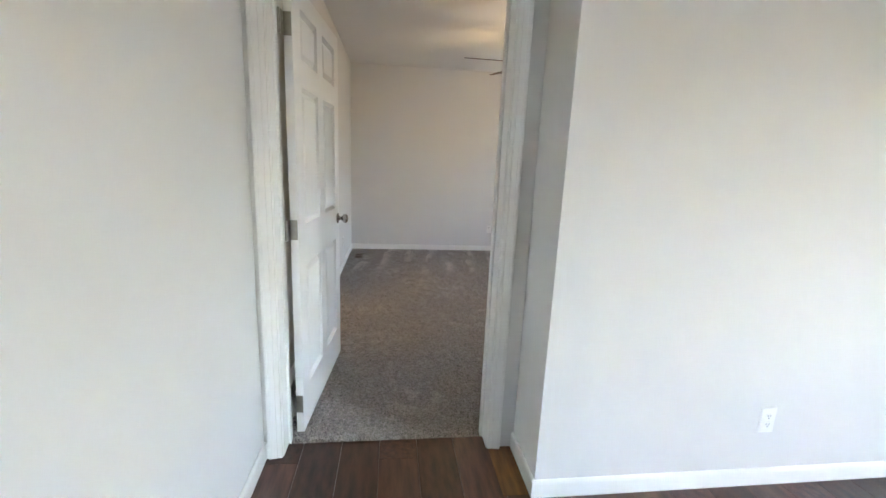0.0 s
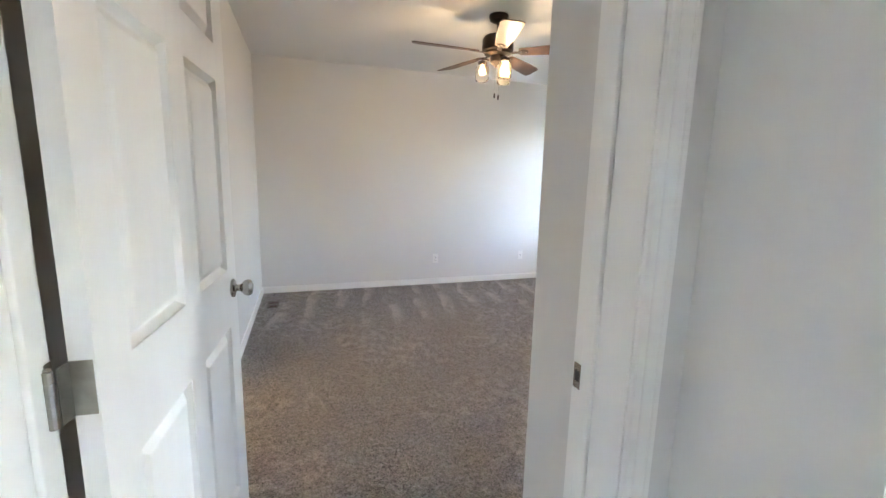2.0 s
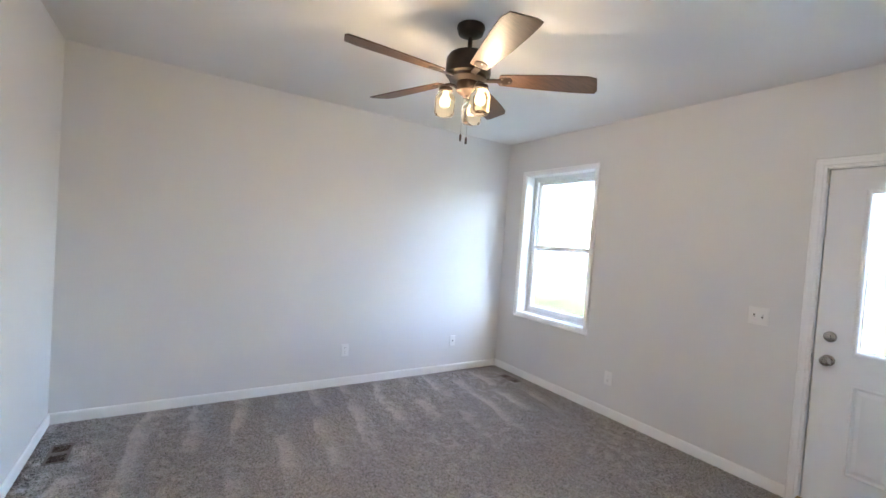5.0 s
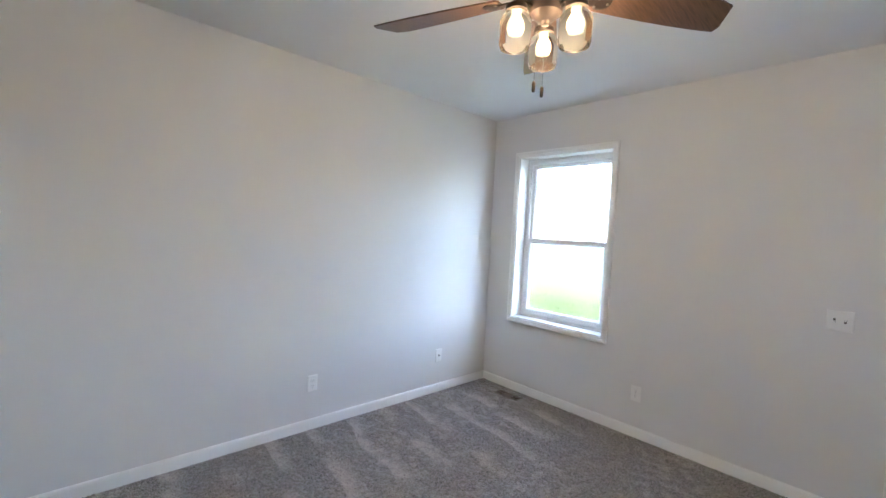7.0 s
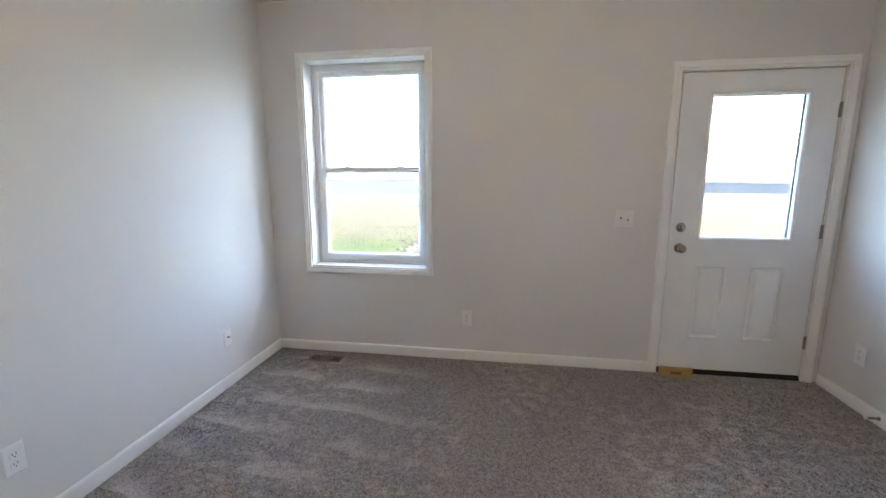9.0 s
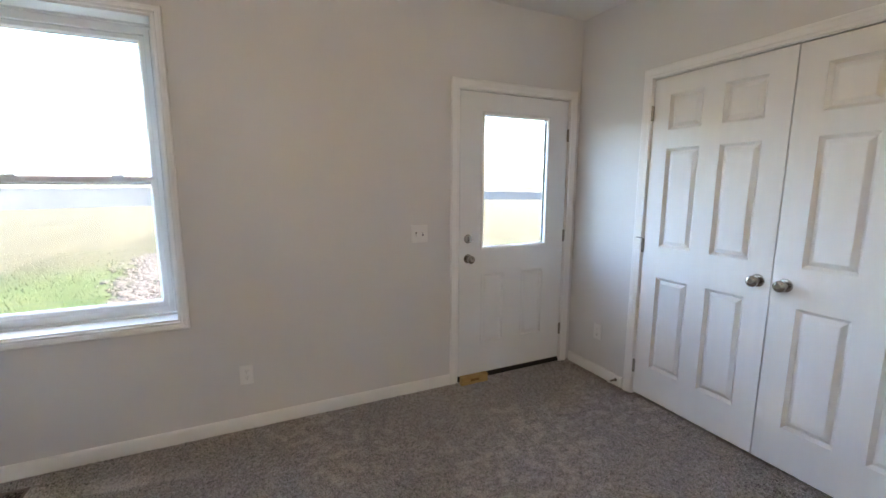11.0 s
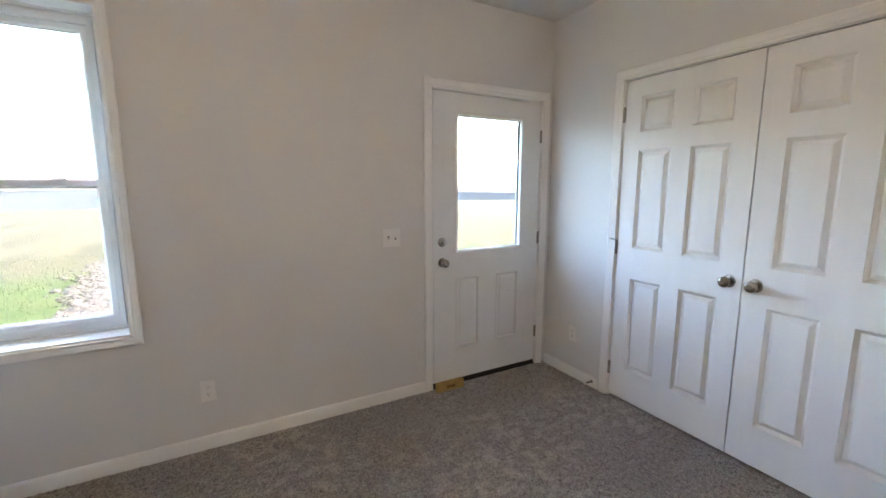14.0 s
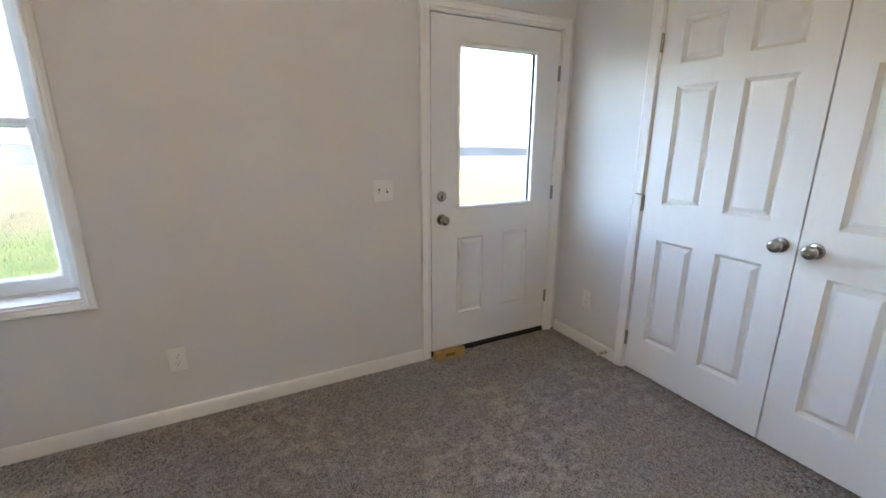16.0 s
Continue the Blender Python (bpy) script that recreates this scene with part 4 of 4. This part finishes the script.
# a strip of rubble and broken clods running away from the house
ico = bmesh.new()
bmesh.ops.create_icosphere(ico, subdivisions=1, radius=1)
iv, jf = [v.co.copy() for v in ico.verts], [[v.index for v in f.verts] for f in ico.faces]
ico.free()
verts, faces = [], []
for _ in range(1500):
    u = rng.random()
    x = 8.2 + 8.0 * u + rng.gauss(0, 0.25)
    y = 6.30 + 0.75 * u + rng.gauss(0, 0.24 + 0.12 * u)
    s = rng.uniform(0.025, 0.10)
    n = len(verts)
    k = Vector((rng.uniform(0.6, 1.3), rng.uniform(0.6, 1.3), rng.uniform(0.4, 0.8)))
    q = Euler((rng.random() * 6, rng.random() * 6, rng.random() * 6)).to_matrix()
    for v in iv:
        p = q @ (v * s * rng.uniform(0.75, 1.2))
        verts.append((x + p.x * k.x, y + p.y * k.y, GZ + 0.02 + p.z * k.z))
    faces += [[n + i for i in f] for f in jf]
stuff("rubble", verts, faces, STONE, "strip of broken stones and clods in the grass", "rubble")

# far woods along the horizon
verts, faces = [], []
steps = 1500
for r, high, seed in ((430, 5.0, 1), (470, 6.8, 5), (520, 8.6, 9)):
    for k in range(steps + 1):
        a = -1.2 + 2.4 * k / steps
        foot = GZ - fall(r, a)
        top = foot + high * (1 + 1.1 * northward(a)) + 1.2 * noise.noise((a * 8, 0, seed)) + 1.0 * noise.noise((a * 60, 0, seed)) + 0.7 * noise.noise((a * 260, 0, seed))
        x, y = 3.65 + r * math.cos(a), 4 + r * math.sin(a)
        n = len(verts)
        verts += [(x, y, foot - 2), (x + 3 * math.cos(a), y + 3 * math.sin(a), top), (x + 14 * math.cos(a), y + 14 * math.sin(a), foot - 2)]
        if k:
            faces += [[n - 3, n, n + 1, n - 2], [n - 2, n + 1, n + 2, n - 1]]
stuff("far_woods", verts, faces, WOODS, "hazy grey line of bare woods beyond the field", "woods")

# ---------------------------------------------------------------- hall floor planks
PW, PL = 0.178, 1.22
pm = bpy.data.meshes.new("plank")
bm = box_bm((0.0008, 0.0008, -0.012), (PW - 0.0008, PL - 0.0008, 0.0), 0.0012)
bm.to_mesh(pm)
bm.free()
pm.materials.append(PLANK)
hall_floor = structure("floor_hall", box_bm((HALL_W - 0.1, -3.3, -0.0155), (4.3, DOOR_Y0 + 0.09, -0.0125)), SUBFLOOR, "dark red-brown wood-look vinyl plank floor", "floor")
col = 0
x = HALL_W - 0.02
while x < 4.3:
    y = -3.25 - (0.41 * (col % 3))
    while y < 1.75:
        top = DOOR_Y0 + 0.085 if x < 0.70 else HALL_Y + 0.1
        if y < top:
            ob = new("plank", pm)
            ob.parent = hall_floor
            ob.location = (x, y, -0.0005)
            if y + PL > top:
                ob.scale = (1, (top - y) / PL, 1)
        y += PL
    x += PW
    col += 1
part("edge_strip", box_bm((0.612, 1.38, -0.003), (0.722, 1.70, 0.0012), 0.001), ENDPLANK, hall_floor, "lighter brown plank edge")
